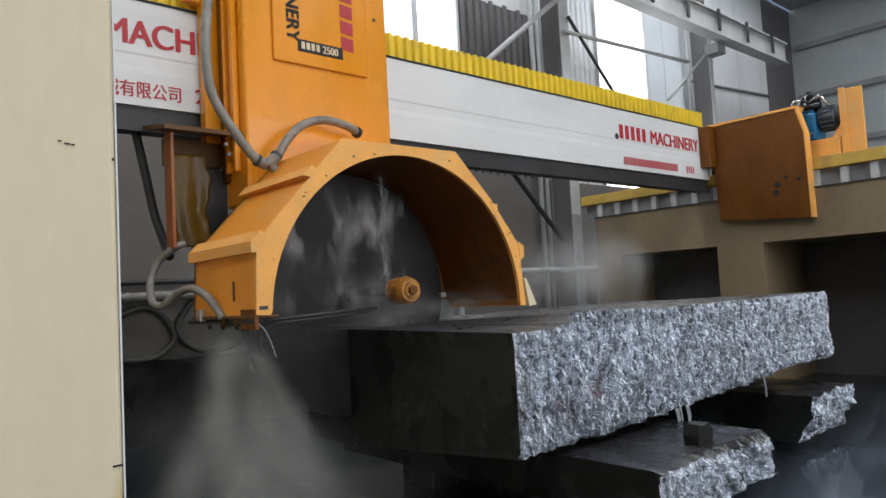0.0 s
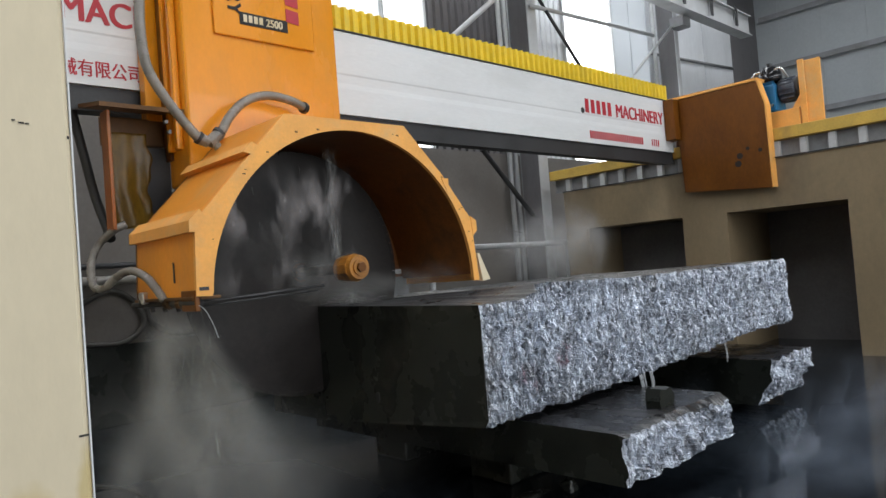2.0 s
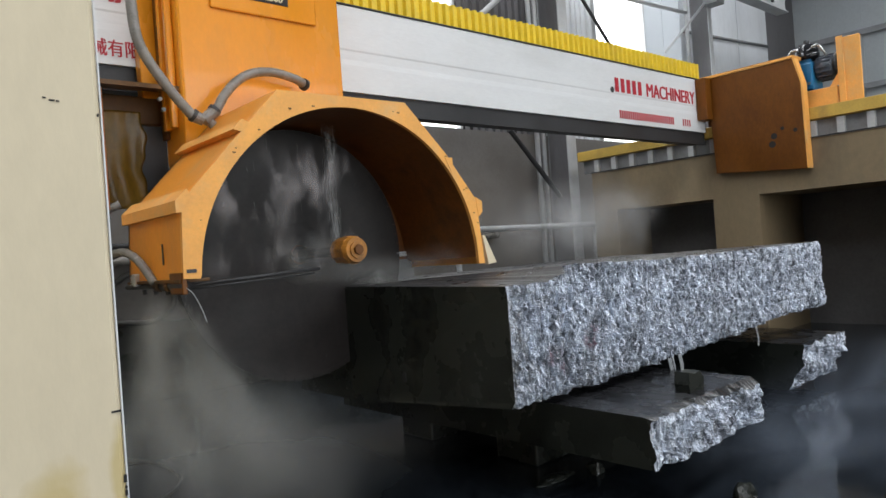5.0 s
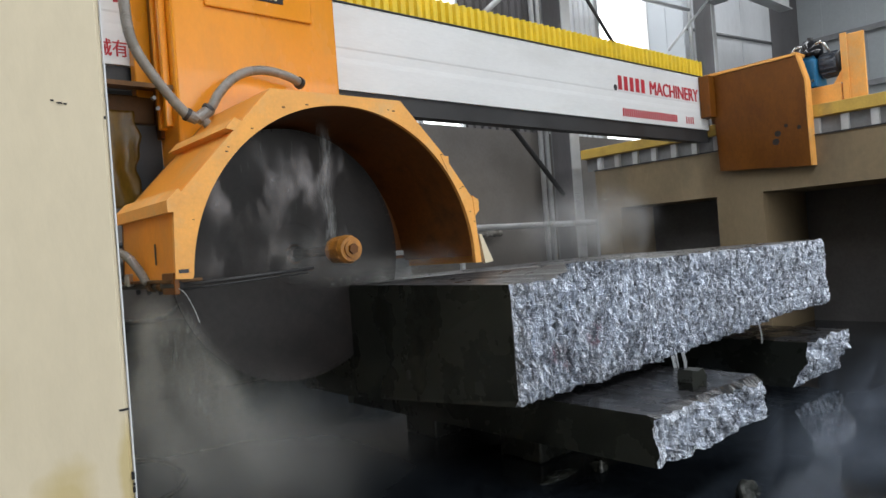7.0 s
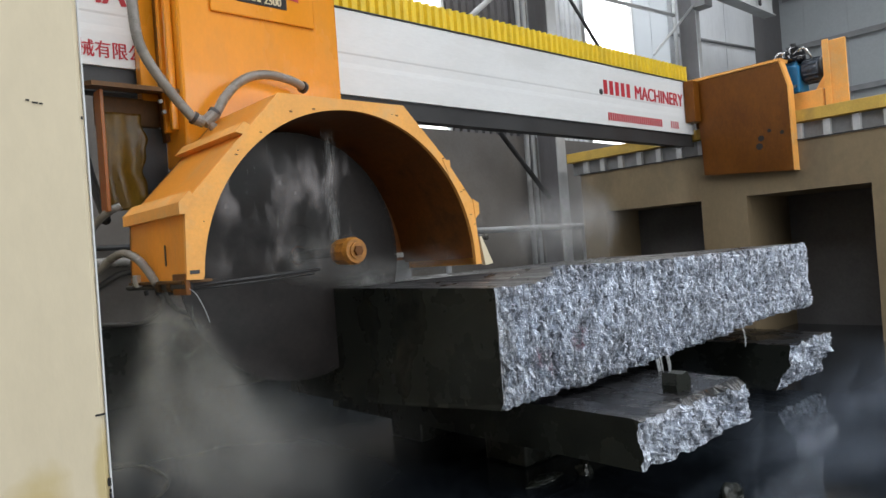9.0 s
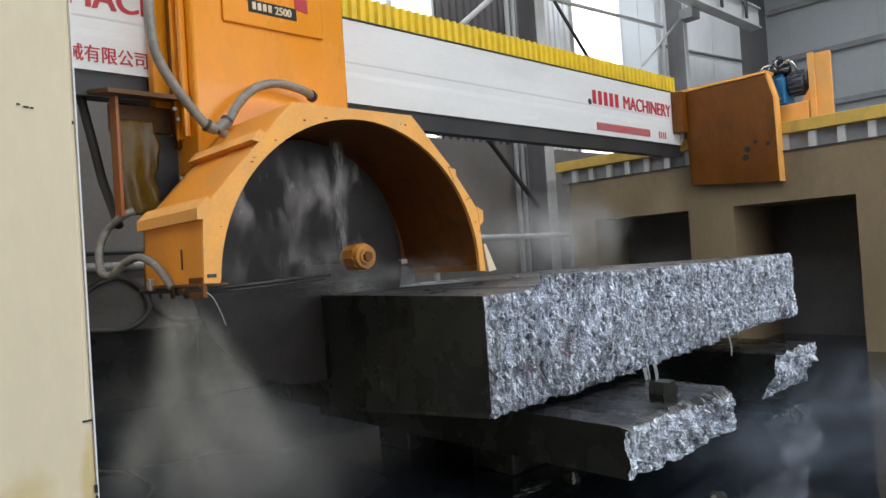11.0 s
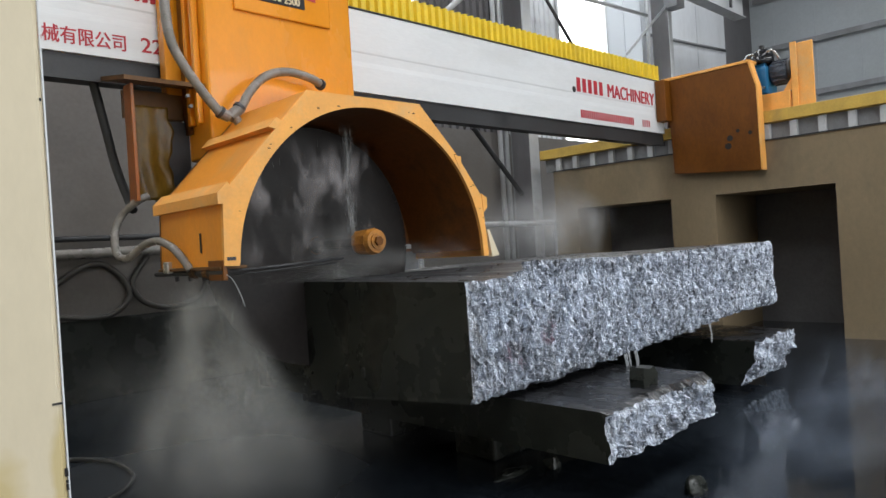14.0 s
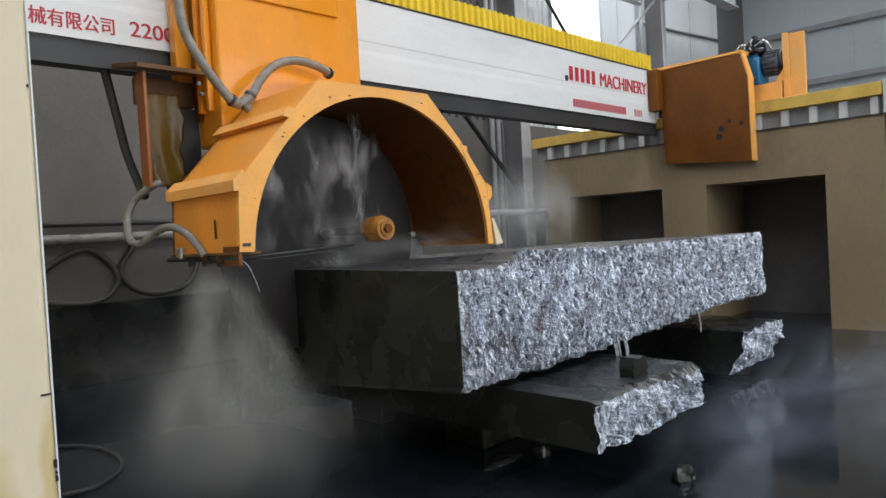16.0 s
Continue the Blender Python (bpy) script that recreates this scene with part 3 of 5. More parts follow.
def runway():
    zt = 2.05
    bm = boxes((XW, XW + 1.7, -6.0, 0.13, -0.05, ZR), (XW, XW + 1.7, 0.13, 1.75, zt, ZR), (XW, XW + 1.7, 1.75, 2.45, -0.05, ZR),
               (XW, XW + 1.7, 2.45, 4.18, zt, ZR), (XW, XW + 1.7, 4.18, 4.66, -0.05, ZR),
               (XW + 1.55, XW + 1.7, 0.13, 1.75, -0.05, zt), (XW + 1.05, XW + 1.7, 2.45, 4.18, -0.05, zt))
    structure("runway_wall_east", bm, CREAM_WALL_SHADED, "cream painted concrete runway wall with deep recesses, slurry-splashed, shade in its colour", "wall")
    # Sheets added at the recess backs to darken them, as shade would.
    structure("recess_lining", boxes((XW + 1.49, XW + 1.545, 0.132, 1.748, -0.04, zt - 0.003), (XW + 0.99, XW + 1.045, 2.452, 4.178, -0.04, zt - 0.003)), RECESS_SHADE, "dark sheets added at the back of the recesses for their shade", "wall")
    structure("runway_wall_west", boxes((-4.2, -2.443, -1.248, 5.0, -0.05, 2.9), bevel=0.012), pillar_paint(), "cream painted concrete end of the runway wall", "wall")
    structure("runway_trim_east", boxes((XW - 0.02, XW, -0.62, 4.66, ZR - 0.012, ZR + 0.006)), BLACK, "black sealing line along the wall top", "trim")
    r = thing("runway_track", "yellow-edged steel runway track on the concrete wall", "track")
    part("side_skirt", boxes((XW + 0.12, XW + 0.14, -0.55, 4.9, ZR + 0.008, 2.98)), GREY, r)
    y = -0.5
    while y < 4.7:
        part("gusset", boxes((XW + 0.05, XW + 0.118, y, y + 0.09, ZR + 0.008, 2.975)), PALE, r)
        y += 0.36
    part("cover_plate", boxes((XW + 0.01, XW + 0.5, -0.55, 4.95, 2.985, 3.15), bevel=0.008), YELLOW_OLD, r, "dull yellow cover along the track")
    part("end_stop", boxes((XW + 0.0, XW + 0.5, -0.66, -0.56, 2.25, 3.17), bevel=0.01), PALE, r, "pale end plate")


runway()


def wall_scuffs():
    for x, z, w, h in ((-2.547, 1.914, 0.006, 0.003), (-2.536, 1.910, 0.010, 0.003), (-2.524, 1.909, 0.006, 0.003), (-2.451, 1.885, 0.003, 0.006), (-2.464, 1.288, 0.018, 0.004), (-2.4495, 1.145, 0.006, 0.016), (-2.448, 1.118, 0.0045, 0.012), (-2.4475, 1.132, 0.004, 0.006)):
        tagged(link("scuff", boxes((x, x + w, -1.2495, -1.247, z, z + h)), INK), "small dark scuff on the cream wall", "scuff", "scuffs on the wall end")
    tagged(link("corner_chip", boxes((-2.4445, -2.4415, -1.2495, -1.243, 0.0, 2.9)), WHITE), "worn white edge of the cream wall end", "wall edge")


wall_scuffs()

# ---- the bridge ----
YBM, ZWB, ZWT = 2.446, 3.065, 3.865
X0B, X1B = -4.6, 7.14


def bridge():
    ob = thing("bridge_beam", "white painted steel bridge beam with red lettering and black underside", "beam")
    prof = [(YBM, ZWB), (YBM, 3.31), (YBM + 0.006, 3.36), (YBM + 0.006, 3.44), (YBM, 3.455), (YBM, ZWT - 0.03), (YBM + 0.03, ZWT), (YBM + 0.30, ZWT), (YBM + 0.30, ZWB)]
    part("beam_body", add_prism_x(bmesh.new(), prof, X0B, X1B), WHITE, ob)
    part("lower_guide", boxes((X0B, X1B, YBM + 0.03, YBM + 0.26, ZWB - 0.16, ZWB - 0.004)), BLACK, ob, "black steel guide under the beam")
    part("guide_lip", boxes((X0B, X1B, YBM + 0.012, YBM + 0.03, ZWB - 0.185, ZWB - 0.13)), BLACK, ob)
    # folded bellows along the beam's upper guide
    bm = bmesh.new()
    pts = []
    x = X0B
    k = 0
    while x < X1B - 0.01:
        pts.append((x, YBM + (0.022 if k % 4 in (1, 2) else 0.058)))
        x += 0.036 if k % 2 else 0.016
        k += 1
    lo = [bm.verts.new((px, py, ZWT + 0.01)) for px, py in pts]
    hi = [bm.verts.new((px, py, ZWT + 0.245)) for px, py in pts]
    bk = [bm.verts.new((px, YBM + 0.32, ZWT + 0.245)) for px, py in pts]
    for i in range(len(pts) - 1):
        bm.faces.new((lo[i], lo[i + 1], hi[i + 1], hi[i]))
        bm.faces.new((hi[i], hi[i + 1], bk[i + 1], bk[i]))
    part("bellows", bm, YELLOW, ob, "yellow folded bellows cover")
    part("bellows_seam", boxes((X0B, X1B, YBM + 0.008, YBM + 0.1, ZWT + 0.002, ZWT + 0.012)), BLACK, ob)
    part("guide_bed", boxes((X0B, X1B, YBM + 0.12, YBM + 0.30, ZWT, ZWT + 0.19)), BLACK, ob)
    part("drain_hole", rod((4.78, YBM - 0.003, 3.49), (4.78, YBM + 0.01, 3.49), 0.04, 16), BLACK, ob)
    yt = YBM - 0.004
    # lettering by the far end and by the near end
    bars("name_mark", 5, 0.085, 0.185, 0.048, on_front(4.84, yt, 3.47), RED, ob, "red painted mark", 0.0)
    letters("lettering", "MACHINERY", 0.262, on_front(5.56, yt, 3.47), RED, ob, "red painted word", 0.88)
    bars("small_mark", 27, 0.034, 0.105, 0.016, on_front(4.90, yt, 3.128), RED, ob, "small red painted marks")
    bars("small_mark", 4, 0.03, 0.10, 0.03, on_front(6.48, yt, 3.128), RED, ob, "small red painted marks")
    bars("name_mark", 5, 0.10, 0.19, 0.045, on_front(-2.27, yt, 3.51), RED, ob, "red painted mark", 0.0)
    letters("lettering", "MACHINERY", 0.262, on_front(-1.46, yt, 3.515), RED, ob, "red painted word", 0.90)
    letters("lettering", "\u673a\u68b0\u6709\u9650\u516c\u53f8", 0.132, on_front(-1.575, yt, 3.132), RED, ob, "red painted words", 0.86, 1)
    letters("number", "2200", 0.158, on_front(-0.80, yt, 3.137), RED, ob, "thin dark red painted number", 1.07, 1)
    return ob


bridge()


def end_carriage():
    ob = thing("end_carriage", "orange steel end carriage of the bridge, stained, sides darkened for shade, with blue travel motor", "carriage")
    xb = 7.08
    part("side_plate", add_prism_x(bmesh.new(), [(1.01, 2.325), (2.29, 2.42), (2.32, 3.22), (2.52, 3.22), (2.52, 3.84), (1.11, 3.84), (1.02, 3.50)], xb, xb + 0.018), ORANGE_DIRTY_SHADED, ob, "stained orange side plate, coloured as in shade")
    part("front_plate", add_prism_x(bmesh.new(), [(0.985, 2.33), (1.008, 2.33), (1.018, 3.50), (1.108, 3.845), (1.085, 3.85), (0.995, 3.50)], xb - 0.004, xb + 0.15), ORANGE_DUSTY, ob, "dusty orange front edge")
    part("top_plate", add_prism_x(bmesh.new(), [(1.10, 3.847), (2.45, 3.847), (2.45, 3.885), (1.085, 3.885)], xb - 0.012, xb + 0.75), ORANGE_DUSTY, ob, "dusty top plate")
    part("body", boxes((xb + 0.02, xb + 0.14, 1.12, 2.30, 2.45, 3.84), (xb + 0.14, xb + 0.75, 1.25, 2.44, 3.155, 3.84), bevel=0.006), ORANGE_DIRTY_SHADED, ob)
    part("plate_ear", boxes((6.90, xb - 0.006, 2.28, 2.438, 3.225, 3.842), bevel=0.008), ORANGE_DIRTY_SHADED, ob, "stained orange ear lapping over the beam, coloured as in shade")
    part("rust_hole", rod((xb - 0.002, 1.42, 2.83), (xb + 0.004, 1.42, 2.83), 0.045, 9), INK, ob, "dark worn patches")
    part("rust_hole", rod((xb - 0.002, 1.45, 2.72), (xb + 0.004, 1.45, 2.72), 0.05, 7), INK, ob)
    part("rust_hole", rod((xb - 0.002, 1.30, 2.92), (xb + 0.004, 1.30, 2.92), 0.028, 7), INK, ob)
    part("rust_hole", rod((xb - 0.002, 1.13, 2.87), (xb + 0.004, 1.13, 2.87), 0.03, 7), INK, ob)
    # saddle that carries the motor
    part("saddle", boxes((xb + 0.25, xb + 0.75, 0.66, 1.25, 3.155, 3.40), bevel=0.01), ORANGE_DUSTY, ob)
    part("guard_plate", boxes((xb + 0.30, xb + 0.34, 0.36, 0.64, 3.16, 4.03), bevel=0.01), ORANGE_DUSTY, ob, "tall orange guard plate")
    part("guard_rib", boxes((xb + 0.27, xb + 0.298, 0.56, 0.64, 3.16, 4.05), bevel=0.005), ORANGE_DUSTY, ob)
    part("gusset", add_prism_x(bmesh.new(), [(0.645, 3.405), (0.76, 3.405), (0.645, 3.58)], xb + 0.3, xb + 0.315), ORANGE_DUSTY, ob)
    mo = part("motor", add_rod(rod((xb + 0.45, 0.70, 3.70), (xb + 0.45, 0.93, 3.70), 0.165, 28), (xb + 0.45, 0.90, 3.70), (xb + 0.45, 0.97, 3.70), 0.13, 24), MOTOR_GREY, ob, "dark blue-grey electric travel motor", True)
    for k in range(16):
        a = k * math.pi / 8
        part("fin", boxes((xb + 0.444 + 0.17 * math.cos(a), xb + 0.456 + 0.17 * math.cos(a), 0.73, 0.91, 3.69 + 0.17 * math.sin(a), 3.71 + 0.17 * math.sin(a))), MOTOR_GREY, mo)
    part("fan_cover", rod((xb + 0.45, 0.655, 3.70), (xb + 0.45, 0.70, 3.70), 0.172, 28), BLACK, mo, "black fan cover", True)
    gear = part("gearbox", add_box(boxes((xb + 0.26, xb + 0.62, 0.95, 1.24, 3.41, 3.80), bevel=0.025), xb + 0.30, xb + 0.58, 0.99, 1.20, 3.80, 3.86, bevel=0.01), BLUE, ob, "bright blue gearbox")
    for y in (1.0, 1.19):
        part("bolt", rod((xb + 0.235, y, 3.50), (xb + 0.262, y, 3.50), 0.022, 6), CHROME, gear)
    part("oil_cup", rod((xb + 0.20, 1.08, 3.47), (xb + 0.262, 1.08, 3.47), 0.05, 16), CHROME, gear, "bright round oil cup", True)
    dome = bmesh.new()
    bmesh.ops.create_uvsphere(dome, u_segments=20, v_segments=10, radius=0.15, matrix=Matrix.Translation((xb + 0.42, 1.06, 3.95)) @ Matrix.Diagonal((1, 1, 0.95, 1)))
    add_rod(dome, (xb + 0.42, 1.06, 3.85), (xb + 0.42, 1.06, 3.95), 0.155, 20)
    part("pump", dome, GLOSS_BLACK, ob, "glossy black domed lubricating pump", True)
    part("filler_cap", rod((xb + 0.42, 1.06, 4.08), (xb + 0.42, 1.06, 4.13), 0.04, 14), BLACK, ob)
    part("pipe", add_tube(bmesh.new(), spline([(xb + 0.27, 1.12, 4.0), (xb + 0.22, 1.20, 3.98), (xb + 0.22, 1.26, 3.86), (xb + 0.26, 1.27, 3.7)]), 0.018, 8), CHROME, ob, "", True)
    part("pipe", add_tube(bmesh.new(), spline([(xb + 0.30, 0.95, 4.0), (xb + 0.26, 0.86, 4.0), (xb + 0.28, 0.80, 3.9), (xb + 0.36, 0.80, 3.84)]), 0.016, 8), CHROME, ob, "", True)
    return ob


end_carriage()

# ---- the granite block ----
def stone_top(x):
    # the sawn end is lower, then a ragged lip rises
    u = min(max((x - 0.38) / 0.22, 0), 1)
    lip = u * u * (3 - 2 * u)
    return 1.335 + 0.085 * lip - 0.035 * min(max((x - 0.7) / 1.0, 0), 1) * 1.0


def stone_bottom(x):
    return 0.628 + 0.03 * min(x / 1.5, 1) + 0.085 * min(max((x - 1.6) / 2.0, 0), 1)


def facet(x, z, sx, sz, tilt):
    """Flat chips, each with its own tilt."""
    q = Vector((x * sx, z * sz, 0.37 * sx))
    c = noise.voronoi(q)[1][0]
    r = noise.cell_vector(c * 31.7)
    d = q - c
    return tilt * ((r.x - 0.5) * d.x / sx * 2.2 + (r.y - 0.5) * d.y / sz * 1.3 + (r.z - 0.5) * 0.5 / sx)


def split_depth(x, z):
    """How far the broken face stands out: coarse humps, upright drill-split flutes and chips."""
    p = Vector((x, z, 0))
    h = 0.040 * noise.fractal(p * 1.5 + Vector((3, 1, 0)), 1.0, 2.0, 3)
    lean = x + 0.10 * z + 0.02 * noise.noise(p * 6)
    h += 0.034 * (0.35 - abs(noise.noise(Vector((lean * 8, z * 2.2, 5.0)))))
    h += facet(x + 0.02 * noise.noise(p * 9), z, 12.0, 4.0, 0.38) + facet(lean, z, 30.0, 8.0, 0.75) + facet(lean, z, 55.0, 20.0, 1.15)
    # long upright split flutes, broken up by patches of coarse chips
    flute = 0.55 + 0.45 * noise.noise(Vector((x * 2.1, z * 2.6, 17.0)))
    h += 0.034 * flute * (0.3 - abs(noise.noise(Vector((lean * 21, z * 3.4, 9.0)))))
    h += 0.014 * (1 - flute) * noise.fractal(Vector((x * 30, z * 26, 2.0)), 0.9, 2.1, 2)
    h += 0.004 * noise.fractal(Vector((x * 60, z * 32, 2.0)), 0.9, 2.1, 2)
    # a shelly ledge low on the face
    d = z - (0.70 + 0.10 * (x - 1.5) ** 2)
    if 0.9 < x < 2.3 and -0.03 < d < 0.05:
        h -= 0.022 * (1 - abs(d - 0.01) / 0.04) * min(1.0, (x - 0.9) * 4, (2.3 - x) * 4)
    return h


def granite_block():
    bm = bmesh.new()
    L, nx, nz = 4.56, 760, 120
    rows = []
    for j in range(nz + 1):
        row = []
        for i in range(nx + 1):
            x = L * i / nx
            f = j / nz
            zt = stone_top(x) + 0.012 * noise.fractal(Vector((x * 9, 0, 3)), 1.0, 2.0, 3)
            zb = stone_bottom(x) + 0.025 * noise.fractal(Vector((x * 5, 7, 3)), 1.0, 2.0, 3)
            z = zb + (zt - zb) * f
            ends = min(1.0, i / 3.0) * (0.25 + 0.75 * min(1.0, (nx - i) / 14.0))
            y = -ends * split_depth(x, z)
            edge = min(f, 1 - f)
            if edge < 0.06:
                y += (0.06 - edge) * (0.7 if f < 0.5 else 0.3) * (0.6 + 0.4 * noise.noise(Vector((x * 8, f * 9, 1))))
            xx = x + (0.012 * noise.noise(Vector((z * 9, 3, x * 2))) if i in (0, nx) else 0)
            row.append(bm.verts.new((xx, y, z)))
        rows.append(row)
    for j in range(nz):
        for i in range(nx):
            bm.faces.new((rows[j][i], rows[j][i + 1], rows[j + 1][i + 1], rows[j + 1][i]))
    # sawn body behind the broken face, in two leaves on either side of the kerf
    D0, D1, D2 = 1.684, 1.698, 2.45

    def back_edge(y1):
        back_top = [bm.verts.new((L * i / nx, y1, 1.348 + 0.004 * noise.noise(Vector((i * 0.1, y1, 0))))) for i in range(0, nx + 1, 4)]
        back_bot = [bm.verts.new((L * i / nx, y1, 0.50 + 0.03 * noise.noise(Vector((i * 0.05, y1, 4))))) for i in range(0, nx + 1, 4)]
        return back_top, back_bot

    bt, bb = back_edge(D0)
    n4 = len(bt)
    top = rows[nz]
    bot = rows[0]
    for k in range(n4 - 1):
        f = bm.faces.new([top[4 * k + q] for q in range(5)] + [bt[k + 1], bt[k]])
        f.material_index = 2
        f = bm.faces.new([bot[4 * k + q] for q in range(4, -1, -1)] + [bb[k], bb[k + 1]])
        f.material_index = 1
        f = bm.faces.new((bt[k], bt[k + 1], bb[k + 1], bb[k]))
        f.material_index = 1
    f = bm.faces.new([rows[j][0] for j in range(nz + 1)] + [bt[0], bb[0]])
    f.material_index = 1
    f = bm.faces.new([rows[j][nx] for j in range(nz, -1, -1)] + [bb[-1], bt[-1]])
    f.material_index = 1
    # leaf behind the kerf
    v = bmesh.ops.create_cube(bm, size=1)["verts"]
    for q in v:
        q.co = Vector((L * (q.co.x + 0.5) + 0.004, (D1 + D2) / 2 + q.co.y * (D2 - D1), 0.92 + q.co.z * 0.85))
    for f in {f for q in v for f in q.link_faces}:
        f.material_index = 2 if f.calc_center_median().z > 1.3 else 1
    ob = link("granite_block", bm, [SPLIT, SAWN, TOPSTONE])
    tagged(ob, "large wet black granite block with a pale broken face, being sawn", "stone block")
    return ob


granite_block()


def drill_hole():
    ob = thing("drill_hole", "dark drill hole in the sawn end of the block", "hole")
    part("hole_mouth", rod((-0.004, 1.02, 0.74), (0.02, 1.02, 0.74), 0.022, 10), BLACK, ob)
    part("hole_mouth", rod((-0.004, 1.02, 0.71), (0.02, 1.02, 0.71), 0.022, 10), BLACK, ob)


drill_hole()


def rough_slab(name, x0, x1, y0, y1, z0, z1, seed, label, under, drop):
    """A black slab lying along y; its front end is broken, its top wet."""
    bm = bmesh.new()
    nx, nz = int((x1 - x0) / 0.012), int((z1 - z0) / 0.012)
    rows = []
    for j in range(nz + 1):
        row = []
        for i in range(nx + 1):
            u, w = i / nx, j / nz
            x, z = x0 + (x1 - x0) * u, z0 + (z1 - z0) * w
            d = 0.055 * noise.fractal(Vector((x * 2.6, z * 2.6, seed)), 1.0, 2.0, 3) + 0.03 * noise.fractal(Vector((x * 12, z * 8, seed + 4)), 0.9, 2.1, 4)
            d += (facet(x + seed, z, 11.0, 5.0, 0.7) + facet(x + seed, z, 26.0, 9.0, 1.1) + facet(x + seed, z, 48.0, 16.0, 1.0)) * min(1.0, 0.15 + 8 * min(w, 1 - w, u * 3, 3 - 3 * u))
            lo = 0.03 * max(0, noise.fractal(Vector((x * 5, seed, 2)), 1.0, 2.0, 3) + 0.1) * (1 - w)
            tp = 0.035 * noise.fractal(Vector((x * 7, seed, 6)), 1.0, 2.0, 3) * w
            row.append(bm.verts.new((x, y0 - d + under * (1 - w) ** 1.5, z + lo + tp - drop * u * w)))
        rows.append(row)
    for j in range(nz):
        for i in range(nx):
            bm.faces.new((rows[j][i], rows[j][i + 1], rows[j + 1][i + 1], rows[j + 1][i]))
    bt = [bm.verts.new((x0 + (x1 - x0) * i / nx, y1, z1)) for i in range(nx + 1)]
    mt = [bm.verts.new((x0 + (x1 - x0) * i / nx, y0 + 0.07, z1 + 0.004 * noise.noise(Vector((i * 0.2, seed, 0))))) for i in range(nx + 1)]
    bb = [bm.verts.new((x0 + (x1 - x0) * i / nx, y1, z0)) for i in range(nx + 1)]
    for i in range(nx):
        for f, mi in (((rows[nz][i], rows[nz][i + 1], mt[i + 1], mt[i]), 2), ((mt[i], mt[i + 1], bt[i + 1], bt[i]), 2),
                      ((rows[0][i + 1], rows[0][i], bb[i], bb[i + 1]), 1), ((bt[i], bt[i + 1], bb[i + 1], bb[i]), 1)):
            bm.faces.new(f).material_index = mi
    for c in (0, nx):
        bm.faces.new([r[c] for r in rows] + [mt[c], bt[c], bb[c]]).material_index = 1
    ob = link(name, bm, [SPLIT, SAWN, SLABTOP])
    return tagged(ob, label, "stone slab", "slabs under the block")


rough_slab("support_slab", 0.37, 1.65, -0.66, 2.4, 0.30, 0.585, 11.0, "wet black granite slab with a broken pale end, under the block", 0.02, 0.05)
rough_slab("support_slab", 3.44, 4.40, -0.24, 2.4, 0.10, 0.514, 23.0, "wet black granite slab with a chipped pale end, under the block", 0.16, 0.0)
tagged(link("sleeper", boxes((0.75, 3.40, 0.55, 0.95, 0.0, 0.225), bevel=0.02), SAWN), "dark wet sleeper stone on the floor", "sleeper", "sleepers under the slabs")
tagged(link("sleeper", boxes((0.75, 3.40, 1.7, 2.1, 0.0, 0.225), bevel=0.02), SAWN), "dark wet sleeper stone on the floor", "sleeper", "sleepers under the slabs")
tagged(link("packing_stone", boxes((0.65, 1.5, 0.5, 2.15, 0.2255, 0.31), bevel=0.02), SAWN), "dark wet packing stone under a slab", "stone")


tagged(link("packing_stone", boxes((3.5, 4.3, 0.4, 2.15, 0.0, 0.115), bevel=0.015), SAWN), "dark wet packing stone under a slab", "stone")
tagged(link("packer_stone", add_prism(bmesh.new(), [(1.03, 0.580), (1.19, 0.575), (1.205, 0.65), (1.16, 0.70), (1.10, 0.69), (1.035, 0.705), (1.02, 0.63)], -0.50, -0.40), SAWN), "small dark packer stone standing on a slab", "stone")


def loose_stone(x, y, s, seed, label):
    bm = bmesh.new()
    bmesh.ops.create_icosphere(bm, subdivisions=3, radius=1)
    for v in bm.verts:
        v.co *= 1 + 0.45 * noise.noise(v.co * 1.3 + Vector((seed, 0, 0))) + 0.15 * noise.noise(v.co * 4 + Vector((0, seed, 0)))
        v.co = Vector((x + v.co.x * s[0], y + v.co.y * s[1], max(v.co.z, -0.3) * s[2] + 0.3 * s[2]))
    return tagged(link("loose_stone", bm, SPLIT if seed > 5 else SAWN), label, "stone", "loose stones on the floor")


loose_stone(0.90, 0.16, (0.06, 0.05, 0.07), 3.0, "small dark broken stone on the wet floor")
loose_stone(0.62, 0.28, (0.16, 0.05, 0.03), 2.0, "dark splinter of stone on the wet floor")
loose_stone(1.02, -0.80, (0.08, 0.06, 0.07), 4.4, "small dark broken stone in the water")


# ---- the saw head, all in its own space ----
HX = 0.346
saw = thing("saw_head", "orange bridge saw head with arched blade hood, column and hoses", "saw", "", (HX, 0, 0))
YH, YHB, HZ, RH = 0.986, 1.907, 1.480, 1.058
OUT = [(-1.158, 1.515), (-1.142, 1.935), (-0.52, 2.605), (0.455, 2.61), (0.80, 2.27), (1.075, 1.93), (1.12, 1.45)]


